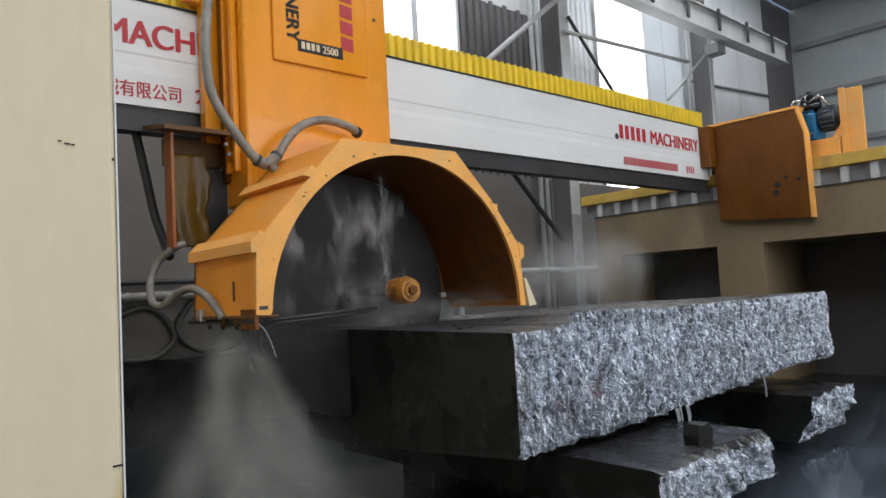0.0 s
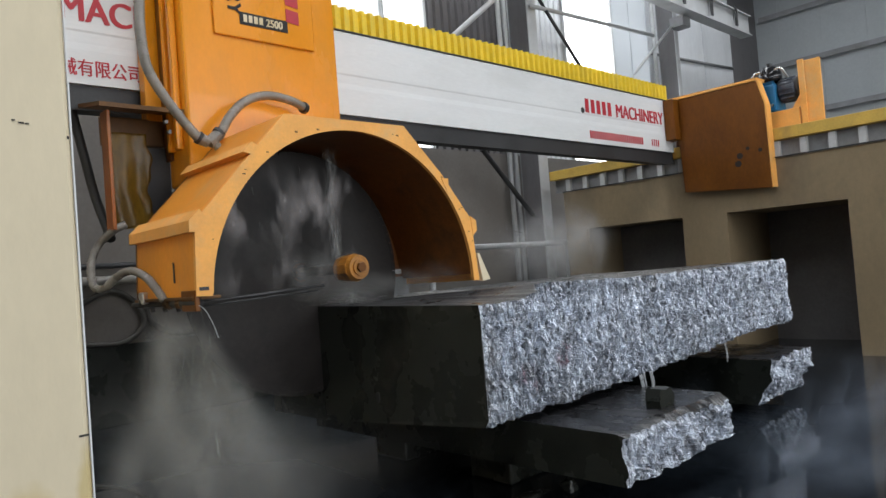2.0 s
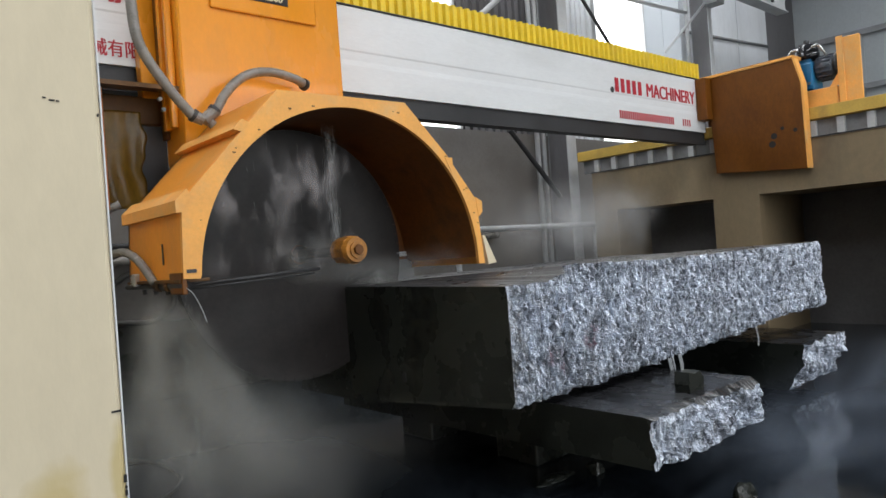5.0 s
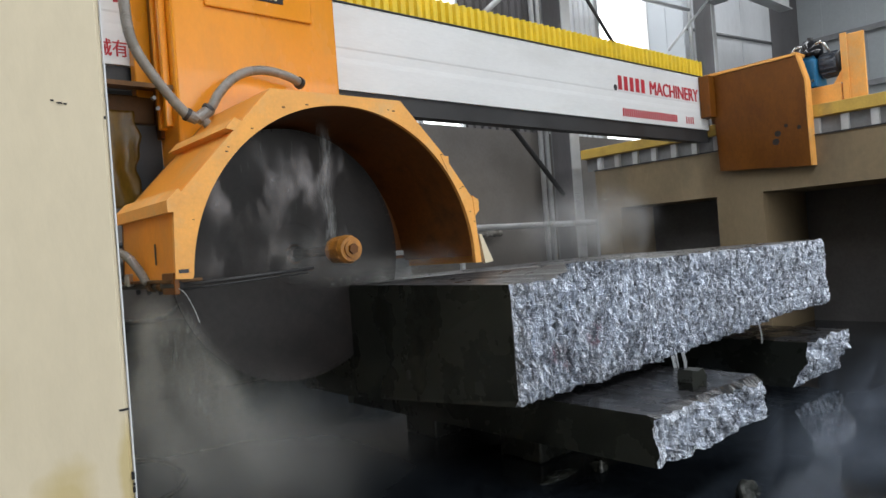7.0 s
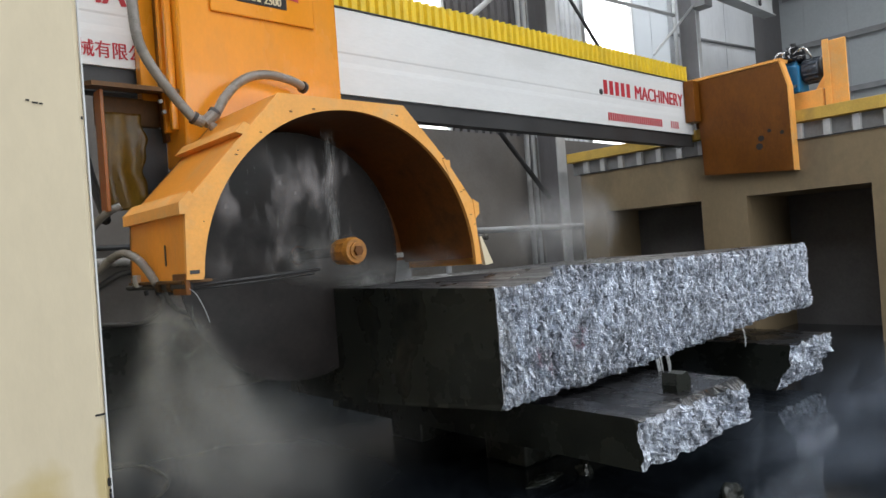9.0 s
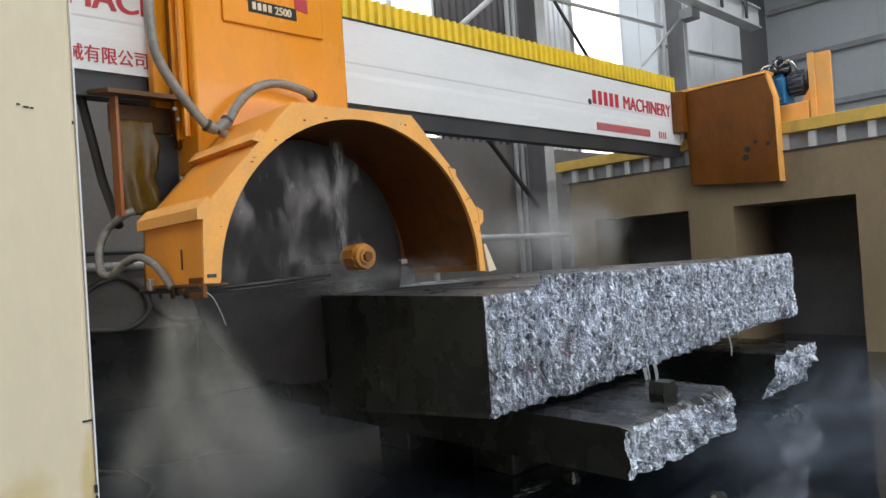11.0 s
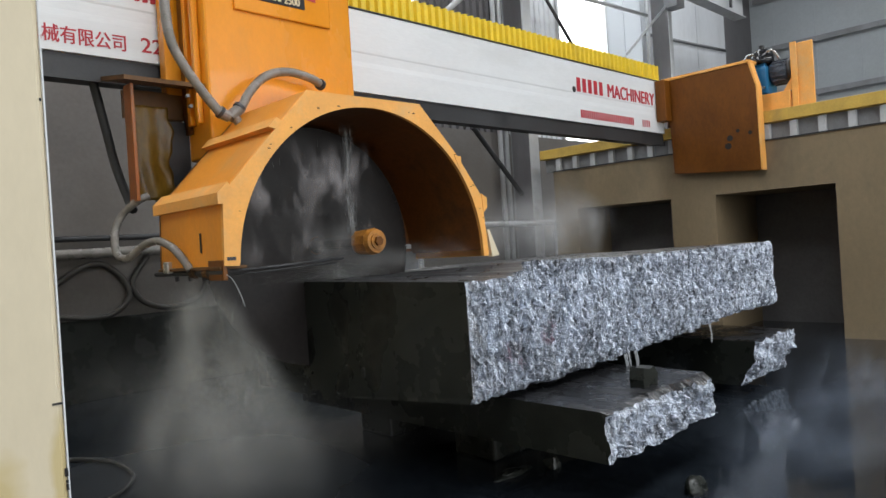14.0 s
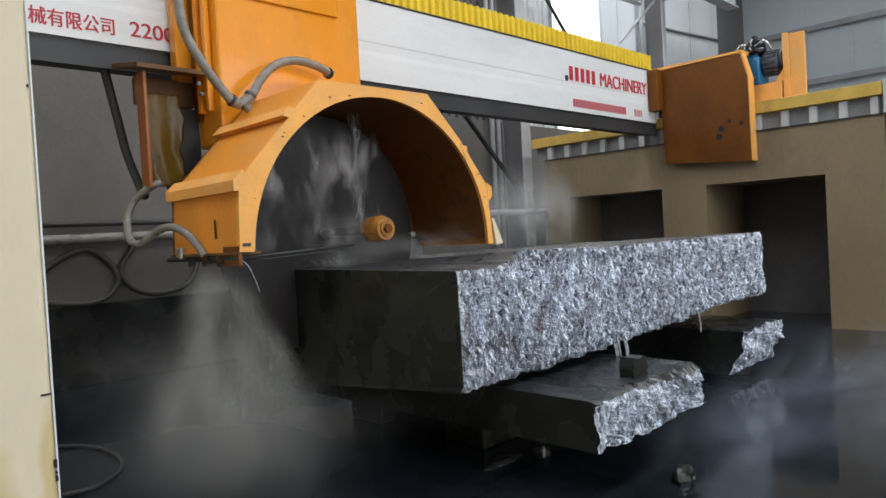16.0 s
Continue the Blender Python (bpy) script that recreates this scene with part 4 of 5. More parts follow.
def hood():
    # front flange: the outline less the arch
    n = 64
    arc = [(RH * math.cos(math.pi - math.pi * i / n), HZ + RH * math.sin(math.pi * i / n)) for i in range(n + 1)]
    arc = [(-1.066, 1.51)] + arc[1:] + [(1.062, 1.45)]
    bm = bmesh.new()
    outline = []
    # walk the outline with as many points as the arch
    segs = [(Vector(a), Vector(b)) for a, b in zip(OUT, OUT[1:])]
    lens = [(b - a).length for a, b in segs]
    tot = sum(lens)
    for i in range(len(arc)):
        d = tot * i / (len(arc) - 1)
        for (a, b), ln in zip(segs, lens):
            if d <= ln + 1e-9:
                outline.append(a + (b - a) * (d / ln))
                break
            d -= ln
        else:
            outline.append(Vector(OUT[-1]))
    for k in range(1, len(OUT) - 1):
        i = min(range(len(outline)), key=lambda q: (outline[q] - Vector(OUT[k])).length)
        outline[i] = Vector(OUT[k])
    f0 = [bm.verts.new((x, YH, z)) for x, z in outline]
    g0 = [bm.verts.new((x, YH, z)) for x, z in arc]
    f1 = [bm.verts.new((x, YH + 0.03, z)) for x, z in outline]
    g1 = [bm.verts.new((x, YH + 0.03, z)) for x, z in arc]
    for i in range(len(arc) - 1):
        bm.faces.new((f0[i], f0[i + 1], g0[i + 1], g0[i]))
        bm.faces.new((f1[i + 1], f1[i], g1[i], g1[i + 1]))
        bm.faces.new((f0[i + 1], f0[i], f1[i], f1[i + 1]))
        bm.faces.new((g0[i], g0[i + 1], g1[i + 1], g1[i]))
    bm.faces.new((f0[0], g0[0], g1[0], f1[0])), bm.faces.new((g0[-1], f0[-1], f1[-1], g1[-1]))
    h = part("hood_flange", bm, ORANGE_DUSTY, saw, "dusty yellow-orange arched front flange")
    # outer shell
    bm = bmesh.new()
    ins = [(x * 0.985, z - 0.018 if z > 2 else z) for x, z in OUT]
    ring = [[bm.verts.new((x, y, z)) for x, z in q] for q, y in ((OUT, YH + 0.03), (OUT, YHB), (ins, YHB), (ins, YH + 0.03))]
    for i in range(len(OUT) - 1):
        for p, q in zip(ring, ring[1:] + ring[:1]):
            bm.faces.new((p[i], p[i + 1], q[i + 1], q[i]))
    shell = part("hood_shell", bm, ORANGE_SHELL, saw)
    # inner arch lining
    bm = bmesh.new()
    angles = np.linspace(0.02, math.pi - 0.02, 49)
    ring = [[bm.verts.new((k * math.cos(a), y, HZ + k * math.sin(a))) for a in angles] for k, y in ((RH * 1.003, YH + 0.032), (RH * 1.003, YHB - 0.03), (RH * 1.013, YHB - 0.03), (RH * 1.013, YH + 0.032))]
    for i in range(48):
        for p, q in zip(ring, ring[1:] + ring[:1]):
            bm.faces.new((p[i], p[i + 1], q[i + 1], q[i]))
    part("hood_lining", bm, LINING, saw, "dirty brown-orange inside of the hood, darkened for shade")
    # back plate
    bm = bmesh.new()
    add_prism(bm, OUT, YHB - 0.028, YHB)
    part("hood_back", bm, LINING, saw, "dirty back plate of the hood, darkened for shade")
    # ledges where the shell's plates overlap
    sx, sz = 0.645 / 0.916, 0.65 / 0.916
    for f, w, name in ((0.0, 0.06, "ledge"), (0.60, 0.05, "ledge")):
        x, z = -1.142 + 0.622 * f, 1.935 + 0.67 * f
        bm = bmesh.new()
        if f == 0:
            add_prism(bm, [(x - 0.035, z - 0.06), (x - 0.035, z + 0.005), (x + 0.03, z + 0.07), (x + 0.06, z + 0.03), (x - 0.002, z - 0.06)], YH - 0.006, YHB + 0.02)
        else:
            add_prism(bm, [(x - 0.05, z + 0.01), (x + 0.01, z + 0.075), (x + 0.05, z + 0.055), (x, z)], YH - 0.004, YHB)
        part(name, bm, ORANGE_DUSTY, shell)
    # tabs and splash flap on the far side
    part("tab", add_prism(bmesh.new(), [(0.79, 2.24), (0.86, 2.24), (0.86, 2.15), (0.85, 2.12)], YH - 0.004, YH + 0.12), ORANGE_DUSTY, shell)
    part("tab", add_prism(bmesh.new(), [(1.07, 1.95), (1.13, 1.92), (1.13, 1.84), (1.085, 1.80)], YH - 0.004, YH + 0.12), ORANGE_DUSTY, shell)
    rng = random.Random(6)
    for k in range(13):
        a = rng.uniform(0.25, 2.95)
        r = rng.uniform(1.075, 1.12)
        x, z, w = r * math.cos(a), HZ + r * math.sin(a), rng.uniform(0.006, 0.022)
        if z < 2.56:
            part("chip", boxes((x, x + w, YH - 0.0015, YH + 0.001, z, z + w * rng.uniform(0.25, 0.6))), RUSTY, shell)
    part("splash_flap", add_prism(bmesh.new(), [(1.105, 1.66), (1.13, 1.66), (1.235, 1.45), (1.15, 1.44)], YH - 0.01, YH + 0.02), CREAM, shell, "pale bent splash flap")
    part("foot_plate", boxes((-1.175, -1.0, YH + 0.03, YHB, 1.495, 1.513), bevel=0.004), RUSTY, shell)
    part("foot_lug", boxes((-1.165, -1.135, YH + 0.01, YH + 0.2, 1.43, 1.55), bevel=0.006), ORANGE_DIRTY_SHADED, shell, "rusty orange lug holding the spray pipe")
    part("crack", boxes((-1.1615, -1.157, 1.27, 1.285, 1.60, 1.72)), BLACK, shell, "dark paint crack")
    # White strip added in place of bright background showing through a gap.
    part("pale_strip", boxes((0.93, 1.13, YHB - 0.05, YHB - 0.032, 1.545, 1.585)), WHITE, shell, "white strip standing in for a bright gap at the foot of the hood")
    part("skirt_plate", boxes((0.93, 1.12, YHB - 0.06, YHB - 0.052, 1.36, 1.52)), GREY, shell, "grey skirt plate")
    part("scuff", boxes((-1.14, -1.085, YH - 0.003, YH + 0.002, 1.545, 1.565)), BLACK, shell, "dark scuff")
    return shell


hood()


def saw_blade():
    """Centred on its own axis, which runs along y."""
    bm = bmesh.new()
    n = 144
    prof = [(0.07, 0.006), (0.22, 0.006), (0.225, 0.0045), (0.872, 0.0045)]
    rings = []
    for side in (-1, 1):
        for r, t in prof:
            rings.append([bm.verts.new((r * math.cos(2 * math.pi * k / n), side * t, r * math.sin(2 * math.pi * k / n))) for k in range(n)])
    m = len(prof)
    for s in (0, m):
        for a, b in zip(rings[s:s + m - 1], rings[s + 1:s + m]):
            for k in range(n):
                bm.faces.new((a[k], a[(k + 1) % n], b[(k + 1) % n], b[k]))
    a, b = rings[m - 1], rings[2 * m - 1]
    for k in range(n):
        bm.faces.new((a[k], a[(k + 1) % n], b[(k + 1) % n], b[k]))
    return part("saw_blade", bm, BLADE, saw, "large wet grey circular saw blade")


BX, BY, BZ = -0.05, 1.691, 1.614
blade = saw_blade()
blade.location = (BX, BY, BZ)
for k in range(72):
    a = 2 * math.pi * k / 72
    seg = part("segment", add_box(bmesh.new(), -0.0372, 0.0372, -0.0065, 0.0065, 0.870, 0.9, turn=Matrix.Rotation(a, 4, "Y")), BLADE, blade)

arb = part("arbor", add_rod(rod((0, -0.6, 0), (0, 0.1, 0), 0.034, 20), (0, -0.02, 0), (0, -0.008, 0), 0.06, 28), BLADE, blade, "dark arbor and clamping flange", True)
cap = bmesh.new()
add_rod(cap, (0, -0.70, 0), (0, -0.55, 0), 0.094, 10, 0.086)
add_rod(cap, (0, -0.735, 0), (0, -0.70, 0), 0.080, 24, 0.090)
hubcap = part("hub_nut", cap, HUB, blade, "orange hub nut on the arbor")
part("nut_ring", rod((0, -0.748, 0), (0, -0.735, 0), 0.054, 24), HUB, blade)
part("nut_centre", rod((0, -0.768, 0), (0, -0.748, 0), 0.034, 6), ORANGE_DIRTY_SHADED, blade)


def column():
    x0, x1, y0, y1 = -0.725, 0.592, 1.927, 2.30
    c = part("column", boxes((x0, x1, y0, y1, 2.30, 5.4), bevel=0.02), ORANGE, saw)
    p = part("raised_panel", boxes((-0.49, 0.37, y0 - 0.022, y0 - 0.002, 3.40, 5.2), bevel=0.012), ORANGE, c)
    yf = y0 - 0.026

    def downwards(x, z):
        # text x runs down (-z), text y runs along +x
        return Matrix(((0, 1, 0, x), (0, 0, -1, yf), (-1, 0, 0, z), (0, 0, 0, 1)))

    letters("lettering", "MACHINERY", 0.155, downwards(-0.375, 4.42), INK, c, "black painted word", 0.97)
    bars("name_mark", 5, 0.105, 0.115, 0.03, downwards(0.115, 4.24), RED, c, "red painted mark", 0.012)
    b = part("badge", boxes((-0.285, 0.125, yf - 0.001, yf + 0.003, 3.505, 3.60), bevel=0.0015), INK, c, "black name plate")
    bars("badge_mark", 4, 0.030, 0.056, 0.014, on_front(-0.255, yf - 0.0035, 3.526), CREAM, c, "pale cream marks")
    letters("number", "2500", 0.085, on_front(-0.07, yf - 0.004, 3.522), CREAM, c, "pale cream number on the plate", 0.85, 2)
    part("bolt", rod((0.47, y0 - 0.008, 3.92), (0.47, y0 + 0.01, 3.92), 0.014, 8), BLACK, c)
    # guide rails on the near side of the column
    for y in (2.02, 2.14):
        part("guide_rail", boxes((x0 - 0.05, x0 - 0.002, y, y + 0.05, 2.55, 5.4), bevel=0.008), ORANGE, c)
    part("side_cover", boxes((x0 - 0.028, x0 - 0.003, 2.2, 2.30, 2.5, 5.4)), ORANGE_DIRTY_SHADED, c)
    part("carriage_plate", boxes((-0.86, 0.62, 2.32, 2.425, 2.80, 4.3), (-0.98, -0.86, 2.34, 2.425, 3.90, 4.3), bevel=0.01), ORANGE, saw, "orange carriage plate riding on the beam")
    return c


column()


def side_arm():
    """Gearbox hanger between carriage and hood."""
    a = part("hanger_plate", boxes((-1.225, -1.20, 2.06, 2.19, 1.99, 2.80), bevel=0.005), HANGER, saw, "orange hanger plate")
    top = bmesh.new()
    add_prism_x(top, [(1.98, 2.80), (2.42, 2.88), (2.42, 2.91), (1.98, 2.83)], -1.29, -0.72)
    part("hanger_top", top, RUSTY, a, "rusty sloping top bracket")
    part("top_gusset", add_prism(bmesh.new(), [(-1.195, 2.60), (-1.195, 2.80), (-0.90, 2.80)], 2.30, 2.315), RUSTY, a)
    part("gear_case", boxes((-1.17, -0.73, 2.32, 2.40, 2.62, 2.82), bevel=0.01), RUSTY, a)
    bm = bmesh.new()
    # limp torn cover: upright folds, a wavy free edge
    nz, nx = 34, 14
    rows = []
    for i in range(nz + 1):
        z = 2.0 + 0.66 * i / nz
        edge = -0.945 + 0.018 * math.sin(i * 0.30 + 0.6) + 0.008 * math.sin(i * 0.8)
        rows.append([bm.verts.new((-1.197 + (edge + 1.197) * k / nx, 2.11 + 0.008 * math.sin(k * 0.7 + 0.05 * i) + 0.005 * math.sin(i * 0.21 + k * 0.5), z)) for k in range(nx + 1)])
    for p, q in zip(rows, rows[1:]):
        for k in range(nx):
            bm.faces.new((p[k], p[k + 1], q[k + 1], q[k]))
    bmesh.ops.solidify(bm, geom=bm.faces[:], thickness=0.006)
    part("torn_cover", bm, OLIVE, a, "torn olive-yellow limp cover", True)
    # Black sheet added for the shade in the gap beside the cover.
    part("dark_back", boxes((-1.0, -0.728, 2.28, 2.315, 2.0, 2.60)), BLACK, a)
    for x, z in ((-0.86, 2.73), (-0.84, 2.66)):
        part("bolt", rod((x, 1.97, z), (x, 2.0, z), 0.014, 8), GREY, a)


side_arm()


def hoses():
    pts = spline([(-1.00, 1.80, 3.95), (-1.06, 1.78, 3.5), (-1.072, 1.767, 3.23), (-1.037, 1.767, 3.01), (-0.911, 1.767, 2.80), (-0.74, 1.767, 2.595), (-0.68, 1.767, 2.565)], 24)
    part("supply_hose", add_tube(bmesh.new(), pts, 0.034, 12, 0.06), HOSE, saw, "grey armoured water hose", True)
    pts = spline([(-0.60, 1.767, 2.59), (-0.55, 1.76, 2.66), (-0.502, 1.76, 2.74), (-0.40, 1.76, 2.85), (-0.273, 1.76, 2.92), (-0.12, 1.767, 2.945), (0.05, 1.767, 2.92), (0.17, 1.8, 2.885)], 16)
    part("branch_hose", add_tube(bmesh.new(), pts, 0.032, 12, 0.06), HOSE, saw, "grey armoured water hose", True)
    bm = bmesh.new()
    add_rod(bm, (-0.735, 1.767, 2.590), (-0.66, 1.767, 2.56), 0.040, 12)
    add_rod(bm, (-0.66, 1.767, 2.555), (-0.57, 1.767, 2.63), 0.042, 12)
    add_rod(bm, (-0.63, 1.767, 2.575), (-0.56, 1.767, 2.49), 0.032, 12)
    t = part("hose_tee", bm, HOSE, saw, "grey pipe tee joint")
    for p, q in (((-0.735, 1.767, 2.592), (-0.715, 1.767, 2.58)), ((-0.585, 1.767, 2.625), (-0.57, 1.767, 2.642)), ((0.14, 1.79, 2.893), (0.165, 1.80, 2.887))):
        part("hose_clamp", rod(p, q, 0.045, 14), BLACK, t)
    # water feed low on the near side of the hood
    low = spline([(-1.13, 2.10, 2.03), (-1.20, 2.12, 1.995), (-1.26, 2.25, 1.913), (-1.32, 2.25, 1.782), (-1.34, 2.17, 1.63), (-1.32, 2.02, 1.604), (-1.28, 1.88, 1.672), (-1.25, 1.72, 1.70), (-1.22, 1.58, 1.66), (-1.20, 1.48, 1.59), (-1.17, 1.42, 1.50)], 12)
    part("feed_hose", add_tube(bmesh.new(), low, 0.026, 10, 0.04), HOSE, saw, "thin grey water hose", True)
    part("hanging_cable", add_tube(bmesh.new(), spline([(-1.30, 2.6, 3.0), (-1.27, 2.6, 2.84), (-1.215, 2.6, 2.56), (-1.17, 2.58, 2.29), (-1.14, 2.45, 2.03), (-1.17, 2.3, 1.95)], 10), 0.034, 8), RUBBER, saw, "", True)
    sp = part("spray_pipe", add_rod(rod((-1.14, YH + 0.05, 1.478), (-1.14, YHB + 0.12, 1.478), 0.016, 12), (-1.14, 1.35, 1.478), (-1.14, YH + 0.02, 1.478), 0.028, 12), BLACK, saw, "wet black steel spray pipe", True)
    part("feed_pipe", add_rod(rod((-1.12, YH + 0.03, 1.478), (-0.30, YH + 0.03, 1.512), 0.010, 10), (-1.12, YH + 0.06, 1.455), (-0.30, YH + 0.10, 1.485), 0.006, 10), BLACK, sp, "thin wet steel pipe to the blade", True)
    for y in (1.1, 1.3, 1.5, 1.7):
        part("nozzle", rod((-1.14, y, 1.46), (-1.135, y, 1.43), 0.014, 8), BLACK, sp)
    for y in (1.22, 1.40):
        part("coupling", rod((-1.14, y, 1.478), (-1.14, y + 0.05, 1.478), 0.034, 8), RUSTY, sp, "rusty pipe coupling")
    part("valve", boxes((-1.19, -1.13, 1.72, 1.80, 1.48, 1.56), bevel=0.01), CHROME, sp, "bright steel valve")


hoses()


# cables and hoses on the wall behind
def wall_cables():
    for pts, r, label in (([(-0.9, 5.9, 1.72), (1.5, 5.9, 1.74), (6, 5.9, 1.78)], 0.06, "grey pipe along the back wall"),
                          ([(-0.9, 5.9, 1.90), (1.5, 5.9, 1.90), (6, 5.9, 1.92)], 0.035, "dark pipe along the back wall")):
        tagged(link("wall_pipe", add_tube(bmesh.new(), spline(pts, 8), r, 10), HOSE if r > 0.05 else BLACK, None, "", True), label, "pipe", "pipes on the back wall")
    y = 5.95
    loops = [(-0.9, y, 1.02), (-0.5, y, 1.42), (-0.12, y, 1.60), (0.15, y, 1.45), (0.25, y, 1.18), (0.02, y, 0.98), (-0.4, y, 0.99), (-0.9, y, 1.1)]
    tagged(link("looped_hose", add_tube(bmesh.new(), spline(loops, 12), 0.035, 8), DULL_HOSE, None, "", True), "grey looped hose hanging on the back wall", "hose", "looped hoses")
    loops = [(0.5, y, 1.66), (0.3, y, 1.35), (0.42, y, 1.10), (0.75, y, 1.0), (1.15, y, 1.12), (1.3, y, 1.5)]
    tagged(link("looped_hose", add_tube(bmesh.new(), spline(loops, 12), 0.035, 8), DULL_HOSE, None, "", True), "grey hose sagging on the back wall", "hose", "looped hoses")
    cable = [(-1.75, 3.3, 0.02), (-1.4, 3.42, 0.02), (-1.18, 3.38, 0.02), (-1.0, 3.0, 0.02), (-1.05, 2.45, 0.02), (-1.37, 2.12, 0.02), (-1.8, 2.3, 0.02)]
    tagged(link("floor_cable", add_tube(bmesh.new(), spline(cable, 12), 0.018, 8), RUBBER, None, "", True), "black cable lying on the wet floor", "cable")
    structure("wall_north_base", boxes((XL, XR, YB - 0.06, YB, 0, 0.95), bevel=0.01), SAWN, "black base of the back wall", "wall")


wall_cables()


# ---- water ----
def streak_cloud(name, count, place, length, width, mat, label, seed):
    rng = random.Random(seed)
    verts, faces = [], []
    for _ in range(count):
        p, d = place(rng)
        ln, w = length * rng.uniform(0.4, 1.4), width * rng.uniform(0.5, 1.3)
        d = Vector(d).normalized()
        s = d.orthogonal().normalized()
        s = Matrix.Rotation(rng.uniform(0, 6.28), 3, d) @ s
        u = d.cross(s)
        c = Vector(p)
        i = len(verts)
        for k in range(3):
            a = 2.094 * k
            verts.append(c + w * (math.cos(a) * s + math.sin(a) * u))
        verts += [c - d * ln / 2, c + d * ln / 2]
        for k in range(3):
            faces += [(i + k, i + (k + 1) % 3, i + 4), (i + (k + 1) % 3, i + k, i + 3)]
    me = bpy.data.meshes.new(name)
    me.from_pydata([tuple(v) for v in verts], [], faces)
    me.materials.append(mat)
    ob = new(name, me)
    return tagged(ob, label, "water", kind="stuff")


def cone_place(rng):
    # from one nozzle down and outwards, in the jet's own space
    f = rng.random() ** 0.75
    rad = (0.07 + 0.34 * f) * math.sqrt(rng.random()) * rng.uniform(0.55, 1.05)
    a = rng.uniform(0, 6.283)
    x, y = rad * math.cos(a), rad * math.sin(a)
    return (x, y, -f * 1.36), (x * 0.4, y * 0.4, -1)


jets = [streak_cloud("water_spray", 350, cone_place, 0.07, 0.0003, SPRAY, "fine white cooling water spraying down to the floor", 3 + k) for k in range(3)]


def mist_place(rng):
    a, r = rng.uniform(0, 6.283), abs(rng.gauss(0, 0.55))
    return (r * math.cos(a) * 1.2, r * math.sin(a), abs(rng.gauss(0, 0.42))), (rng.uniform(-1, 1), rng.uniform(-1, 1), rng.uniform(-1, 1))


mist = streak_cloud("floor_mist", 900, mist_place, 0.005, 0.0005, SPRAY, "fine mist of spray over the wet floor", 15)


def puffs(name, count, place, mat, label, seed):
    """A cloud of soft curved puffs of water; place gives each one's middle and size."""
    rng = random.Random(seed)
    me = bpy.data.meshes.new(name)
    verts, faces, uvs = [], [], []
    rings, n = (0.0, 0.35, 0.7, 1.0), 14
    for _ in range(count):
        c, w, h, *lean = place(rng)
        lean = lean[0] if lean else rng.uniform(-0.3, 0.3)
        turn = Euler((rng.uniform(-0.25, 0.25), lean, rng.uniform(-0.7, 0.3))).to_matrix()
        i0 = len(verts)
        flat = []
        for r in rings:
            for k in range(n):
                u, v = r * math.cos(6.2832 * k / n), r * math.sin(6.2832 * k / n)
                verts.append(tuple(Vector(c) + turn @ Vector((u * w, 0.12 * w * r * r, v * h))))
                flat.append((u, v))
        for j in range(len(rings) - 1):
            for k in range(n):
                f = (j * n + k, j * n + (k + 1) % n, (j + 1) * n + (k + 1) % n, (j + 1) * n + k)
                faces.append(tuple(i0 + q for q in f))
                uvs += [flat[q] for q in f]
    me.from_pydata(verts, [], faces)
    layer = me.uv_layers.new(name="puff")
    for q, uvq in zip(layer.data, uvs):
        q.uv = uvq
    me.materials.append(mat)
    for p in me.polygons:
        p.use_smooth = True
    return tagged(new(name, me), label, "water", kind="stuff")


def spray_puff_place(rng):
    # long soft rays of a curtain that leaves the pipe and spreads towards the floor, farther under the block
    a = rng.random()
    top, foot = rng.uniform(-0.03, 0.03), -0.46 + 1.30 * a
    if rng.random() < 0.3:
        start, ln = rng.uniform(-0.04, 0.04), rng.uniform(0.3, 0.5)
    else:
        start, ln = rng.uniform(0.0, 0.75), rng.uniform(0.6, 0.85)
    mid = min(start + ln / 2, 1.32)
    x = top + (foot - top) * mid / 1.44
    return (x, (0.36 - 0.62 * (0.5 * a + 0.5 * rng.random())) * (1 + 0.2 * mid), -mid), 0.06 + 0.13 * mid, ln * 0.58, math.atan2(top - foot, 1.44)


def floor_puff_place(rng):
    k = rng.random()
    return (-0.45 + 0.84 * k + rng.gauss(0, 0.08), rng.gauss(0.1, 0.3), (0.08 + 0.7 * rng.random()) * (1.1 - 0.55 * k)), rng.uniform(0.45, 0.7), rng.uniform(0.34, 0.55)


def drift_puff_place(rng):
    return (rng.gauss(0.1, 0.55), rng.gauss(0, 0.3), rng.gauss(-0.1, 0.28)), rng.uniform(0.4, 0.7), rng.uniform(0.35, 0.6)


fall_veil = puffs("spray_cloud", 190, spray_puff_place, SPRAY_PUFF, "white cloud of cooling water falling to the floor", 41)
floor_veil = puffs("floor_cloud", 52, floor_puff_place, MIST_PUFF, "low mist hanging over the wet floor", 42)
def pit_puff_place(rng):
    return (rng.uniform(-4.4, 0.6), rng.gauss(-1.15, 0.45), abs(rng.gauss(0.05, 0.16))), rng.uniform(0.6, 1.1), rng.uniform(0.2, 0.4)


pit_mist = puffs("pit_mist", 56, pit_puff_place, BLUE_PUFF, "thin bluish mist over the pit floor", 44)
far_mist = puffs("drifting_mist", 44, drift_puff_place, DRIFT_PUFF, "thin mist drifting behind the saw hood", 43)


def splash_place(rng):
    a, r = rng.uniform(0, 6.283), abs(rng.gauss(0, 0.16))
    return (r * math.cos(a) * 1.7, r * math.sin(a) * 0.9, abs(rng.gauss(0, 0.05))), (rng.uniform(-1, 1), rng.uniform(-1, 1), rng.uniform(0, 1))


splash = streak_cloud("blade_splash", 9000, splash_place, 0.006, 0.0007, SPRAY, "fine splash of water where the blade enters the stone", 21)


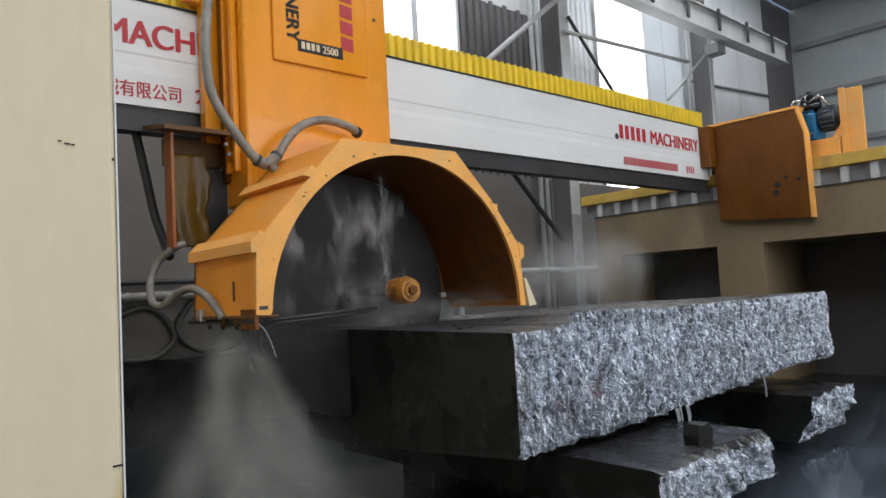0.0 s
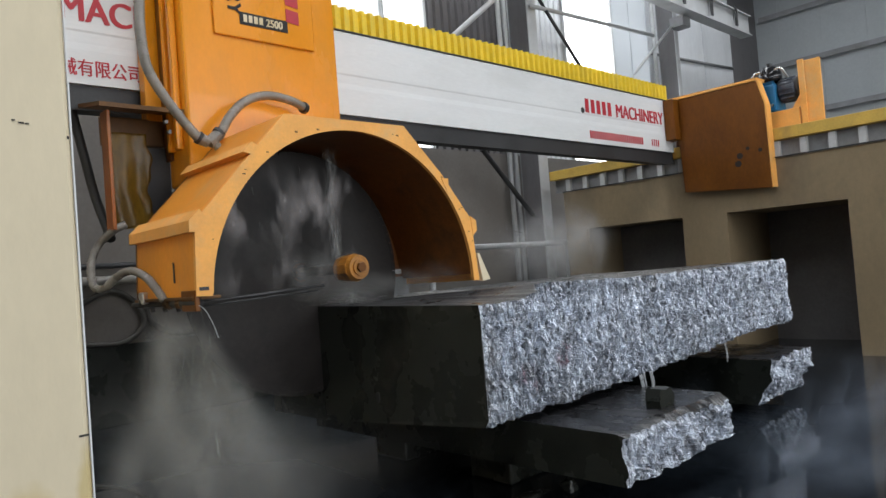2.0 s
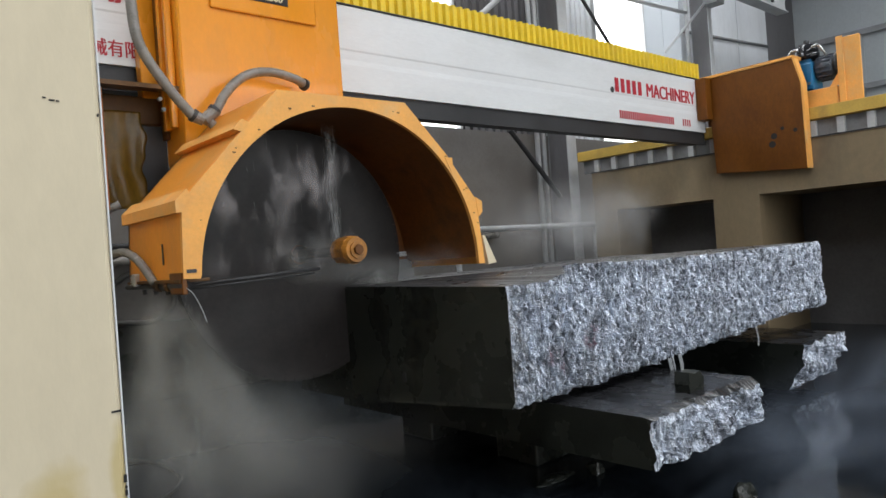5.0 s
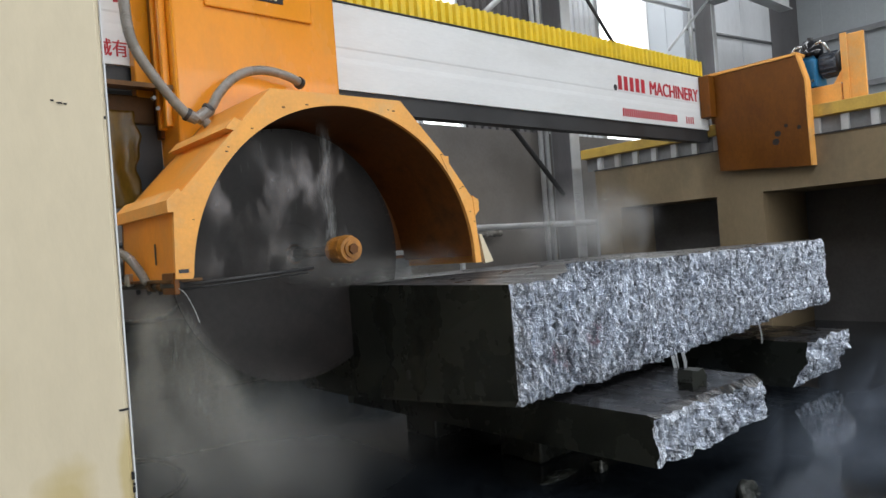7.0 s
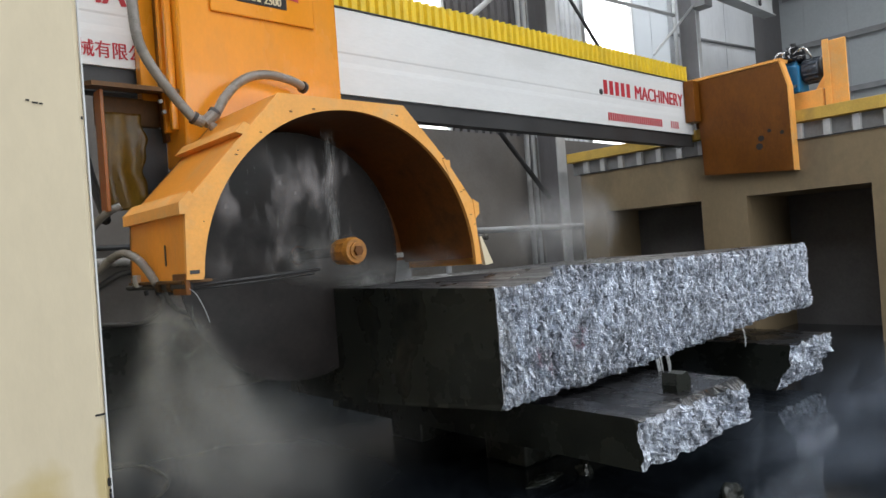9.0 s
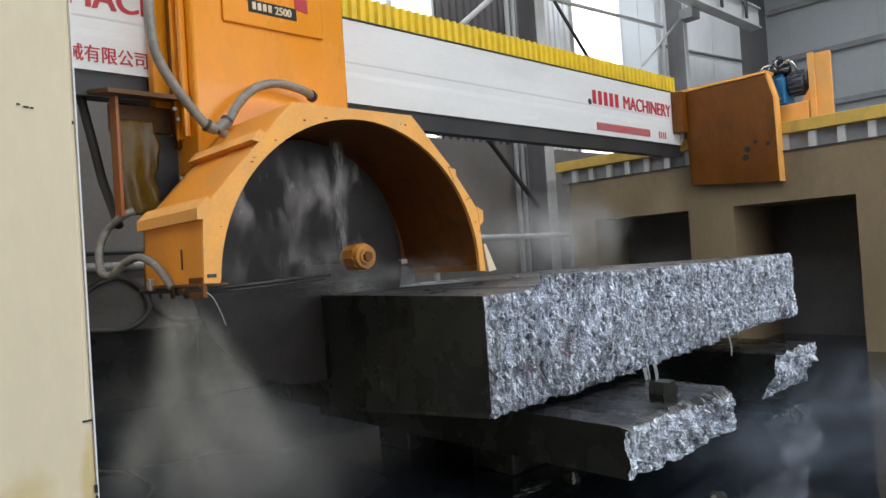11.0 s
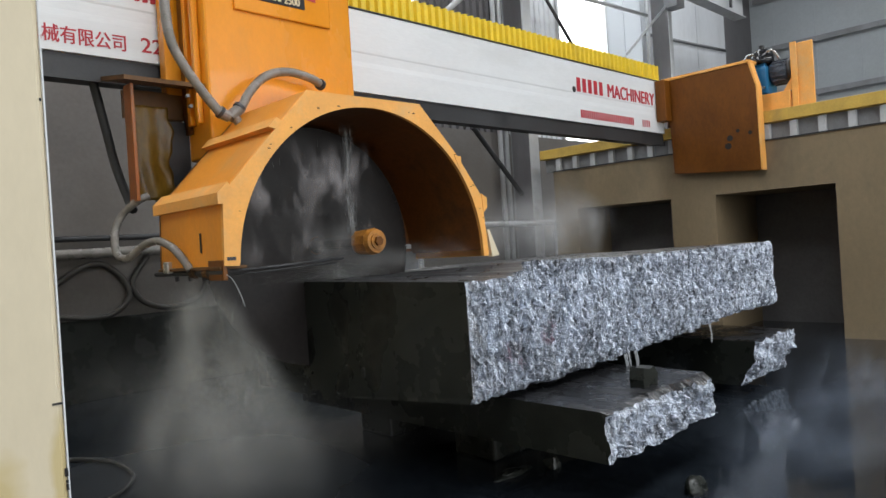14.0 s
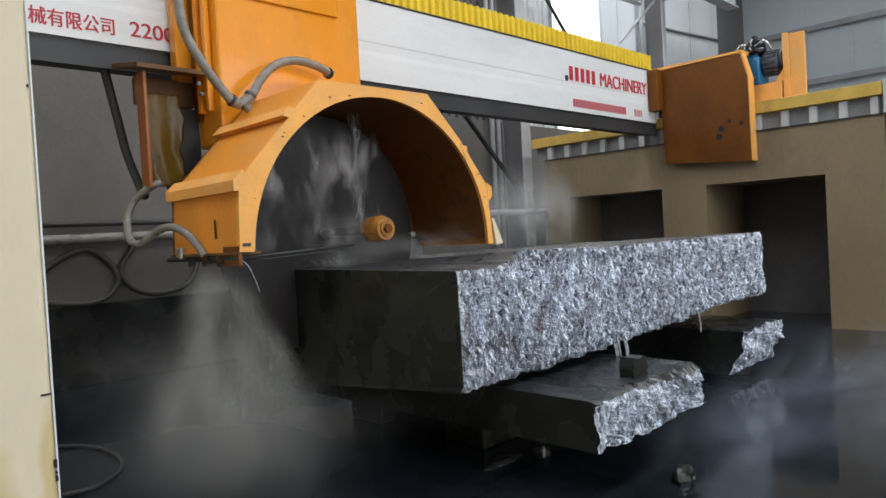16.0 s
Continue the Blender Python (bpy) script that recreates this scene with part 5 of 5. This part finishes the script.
def streams():
    pts = [(-1.15, 1.0, 1.47), (-1.11, 0.99, 1.43), (-1.07, 0.985, 1.34), (-1.05, 0.98, 1.27)]
    part("foot_jet", add_tube(bmesh.new(), spline(pts, 5), 0.0026, 6, 0.3), STREAM, saw, "thin curved jet of water", True)

    def fall(rng):
        k = rng.random()
        x = rng.choice((0.08, 0.125)) + 0.02 * math.sin(k * 9) + rng.gauss(0, 0.008)
        if rng.random() < 0.05:
            x, k = rng.gauss(-0.28, 0.13), rng.uniform(0.2, 0.9)
        return (x, 1.45 + rng.gauss(0, 0.02), 2.5 - 0.78 * k), (rng.gauss(0, 0.1), 0, -1)

    w = streak_cloud("running_water", 450, fall, 0.09, 0.0006, SPRAY, "thin water streams running before the blade", 31)
    w.parent = saw
    del w["category"]

    def veil(rng):
        return (rng.uniform(-0.85, 0.0), 1.10 + rng.gauss(0, 0.02), rng.uniform(1.6, 2.2)), rng.uniform(0.12, 0.24), rng.uniform(0.16, 0.36)

    def shroud(rng):
        return (rng.uniform(-0.5, -0.12), 1.08 + rng.gauss(0, 0.02), rng.gauss(1.62, 0.05)), rng.uniform(0.10, 0.18), rng.uniform(0.08, 0.16)

    w = puffs("arbor_mist", 22, shroud, MIST_PUFF, "mist thrown up round the arbor", 54)
    w.parent = saw
    del w["category"]
    w = puffs("blade_mist", 34, veil, WISP_PUFF, "thin veils of water before the blade", 51)
    w.parent = saw
    del w["category"]

    def ribbon(rng):
        k = rng.random()
        return (0.10 + 0.02 * math.sin(k * 9) + rng.gauss(0, 0.012), 1.45, 2.42 - 0.7 * k), rng.uniform(0.007, 0.022), rng.uniform(0.08, 0.22)

    w = puffs("water_ribbon", 30, ribbon, RIBBON_PUFF, "white ribbon of water running before the blade", 52)
    w.parent = saw
    del w["category"]

    def foam(rng):
        return (rng.uniform(-0.35, 0.95), rng.uniform(0.95, 1.5), 1.43 + abs(rng.gauss(0, 0.07))), rng.uniform(0.14, 0.30), rng.uniform(0.05, 0.15)

    w = puffs("entry_mist", 54, foam, MIST_PUFF, "mist of water where the blade enters the stone", 53)
    w.parent = saw
    del w["category"]


streams()


def drips():
    rng = random.Random(9)
    for x, z0, z1 in ((1.60, 0.655, 0.50), (1.625, 0.655, 0.45), (1.655, 0.66, 0.48), (1.74, 0.66, 0.52), (1.76, 0.66, 0.55), (3.0, 0.70, 0.56)):
        d = tagged(link("drip", add_tube(bmesh.new(), spline([(x, -0.02, z0 + 0.02), (x + 0.008, -0.03, (z0 + z1) / 2), (x, -0.03, z1)], 5), 0.0065, 6, 0.25), STREAM, None, "", True),
                   "thin thread of water dripping off the block", "water", "drips")


drips()


# ---- what moves ----
def motions():
    extra = [(5.0, -0.655), (5.75, -0.712)]
    rows = sorted(SAW + extra)
    walk(saw, [(t, pose(HX + s, 0, 0)) for t, s in rows])

    def at(t):
        for (a, p), (b, q) in zip(rows, rows[1:]):
            if a <= t <= b:
                return p + (q - p) * (t - a) / (b - a)
        return rows[-1][1]

    ts = [k * 0.1 for k in range(161)]
    # the blade turns on its arbor; 61 degrees a step
    walk(blade, [(t, pose(BX, BY, BZ, 0, 61 * k, 0)) for k, t in enumerate(ts)])
    # each jet goes with the saw and swirls about its own axis
    for j, jet in enumerate(jets):
        walk(jet, [(t, pose(HX + at(t) - 1.13, 1.05 + 0.28 * j, 1.44, 0, 0, (37 + 4 * j) * k)) for k, t in enumerate(ts)])
    walk(mist, [(t, pose(HX + at(t) - 0.95, 1.2, 0.02, 0, 0, 9 * k)) for k, t in enumerate(ts)])
    walk(fall_veil, [(t, pose(HX + at(t) - 1.14, 1.36, 1.44, 0, 0, 3 * math.sin(k * 1.3))) for k, t in enumerate(ts)])
    walk(floor_veil, [(t, pose(HX + 0.35 * at(t) - 1.05 + 0.04 * math.sin(k * 0.31), 1.25, 0.01, 0, 0, 9 * math.sin(k * 0.23))) for k, t in enumerate(ts)])
    walk(pit_mist, [(t, pose(5.9 + 0.1 * math.sin(k * 0.07), 0.0, 0.02, 0, 0, 3 * math.sin(k * 0.1))) for k, t in enumerate(ts)])
    walk(splash, [(t, pose(max(HX + at(t) - 0.1, 0.15), 1.45, 1.36, 0, 0, 23 * k)) for k, t in enumerate(ts)])
    walk(far_mist, [(t, pose(4.9 + 0.15 * math.sin(k * 0.11), 3.4, 1.9 + 0.06 * math.sin(k * 0.17), 0, 0, 12 * math.sin(k * 0.09))) for k, t in enumerate(ts)])


motions()
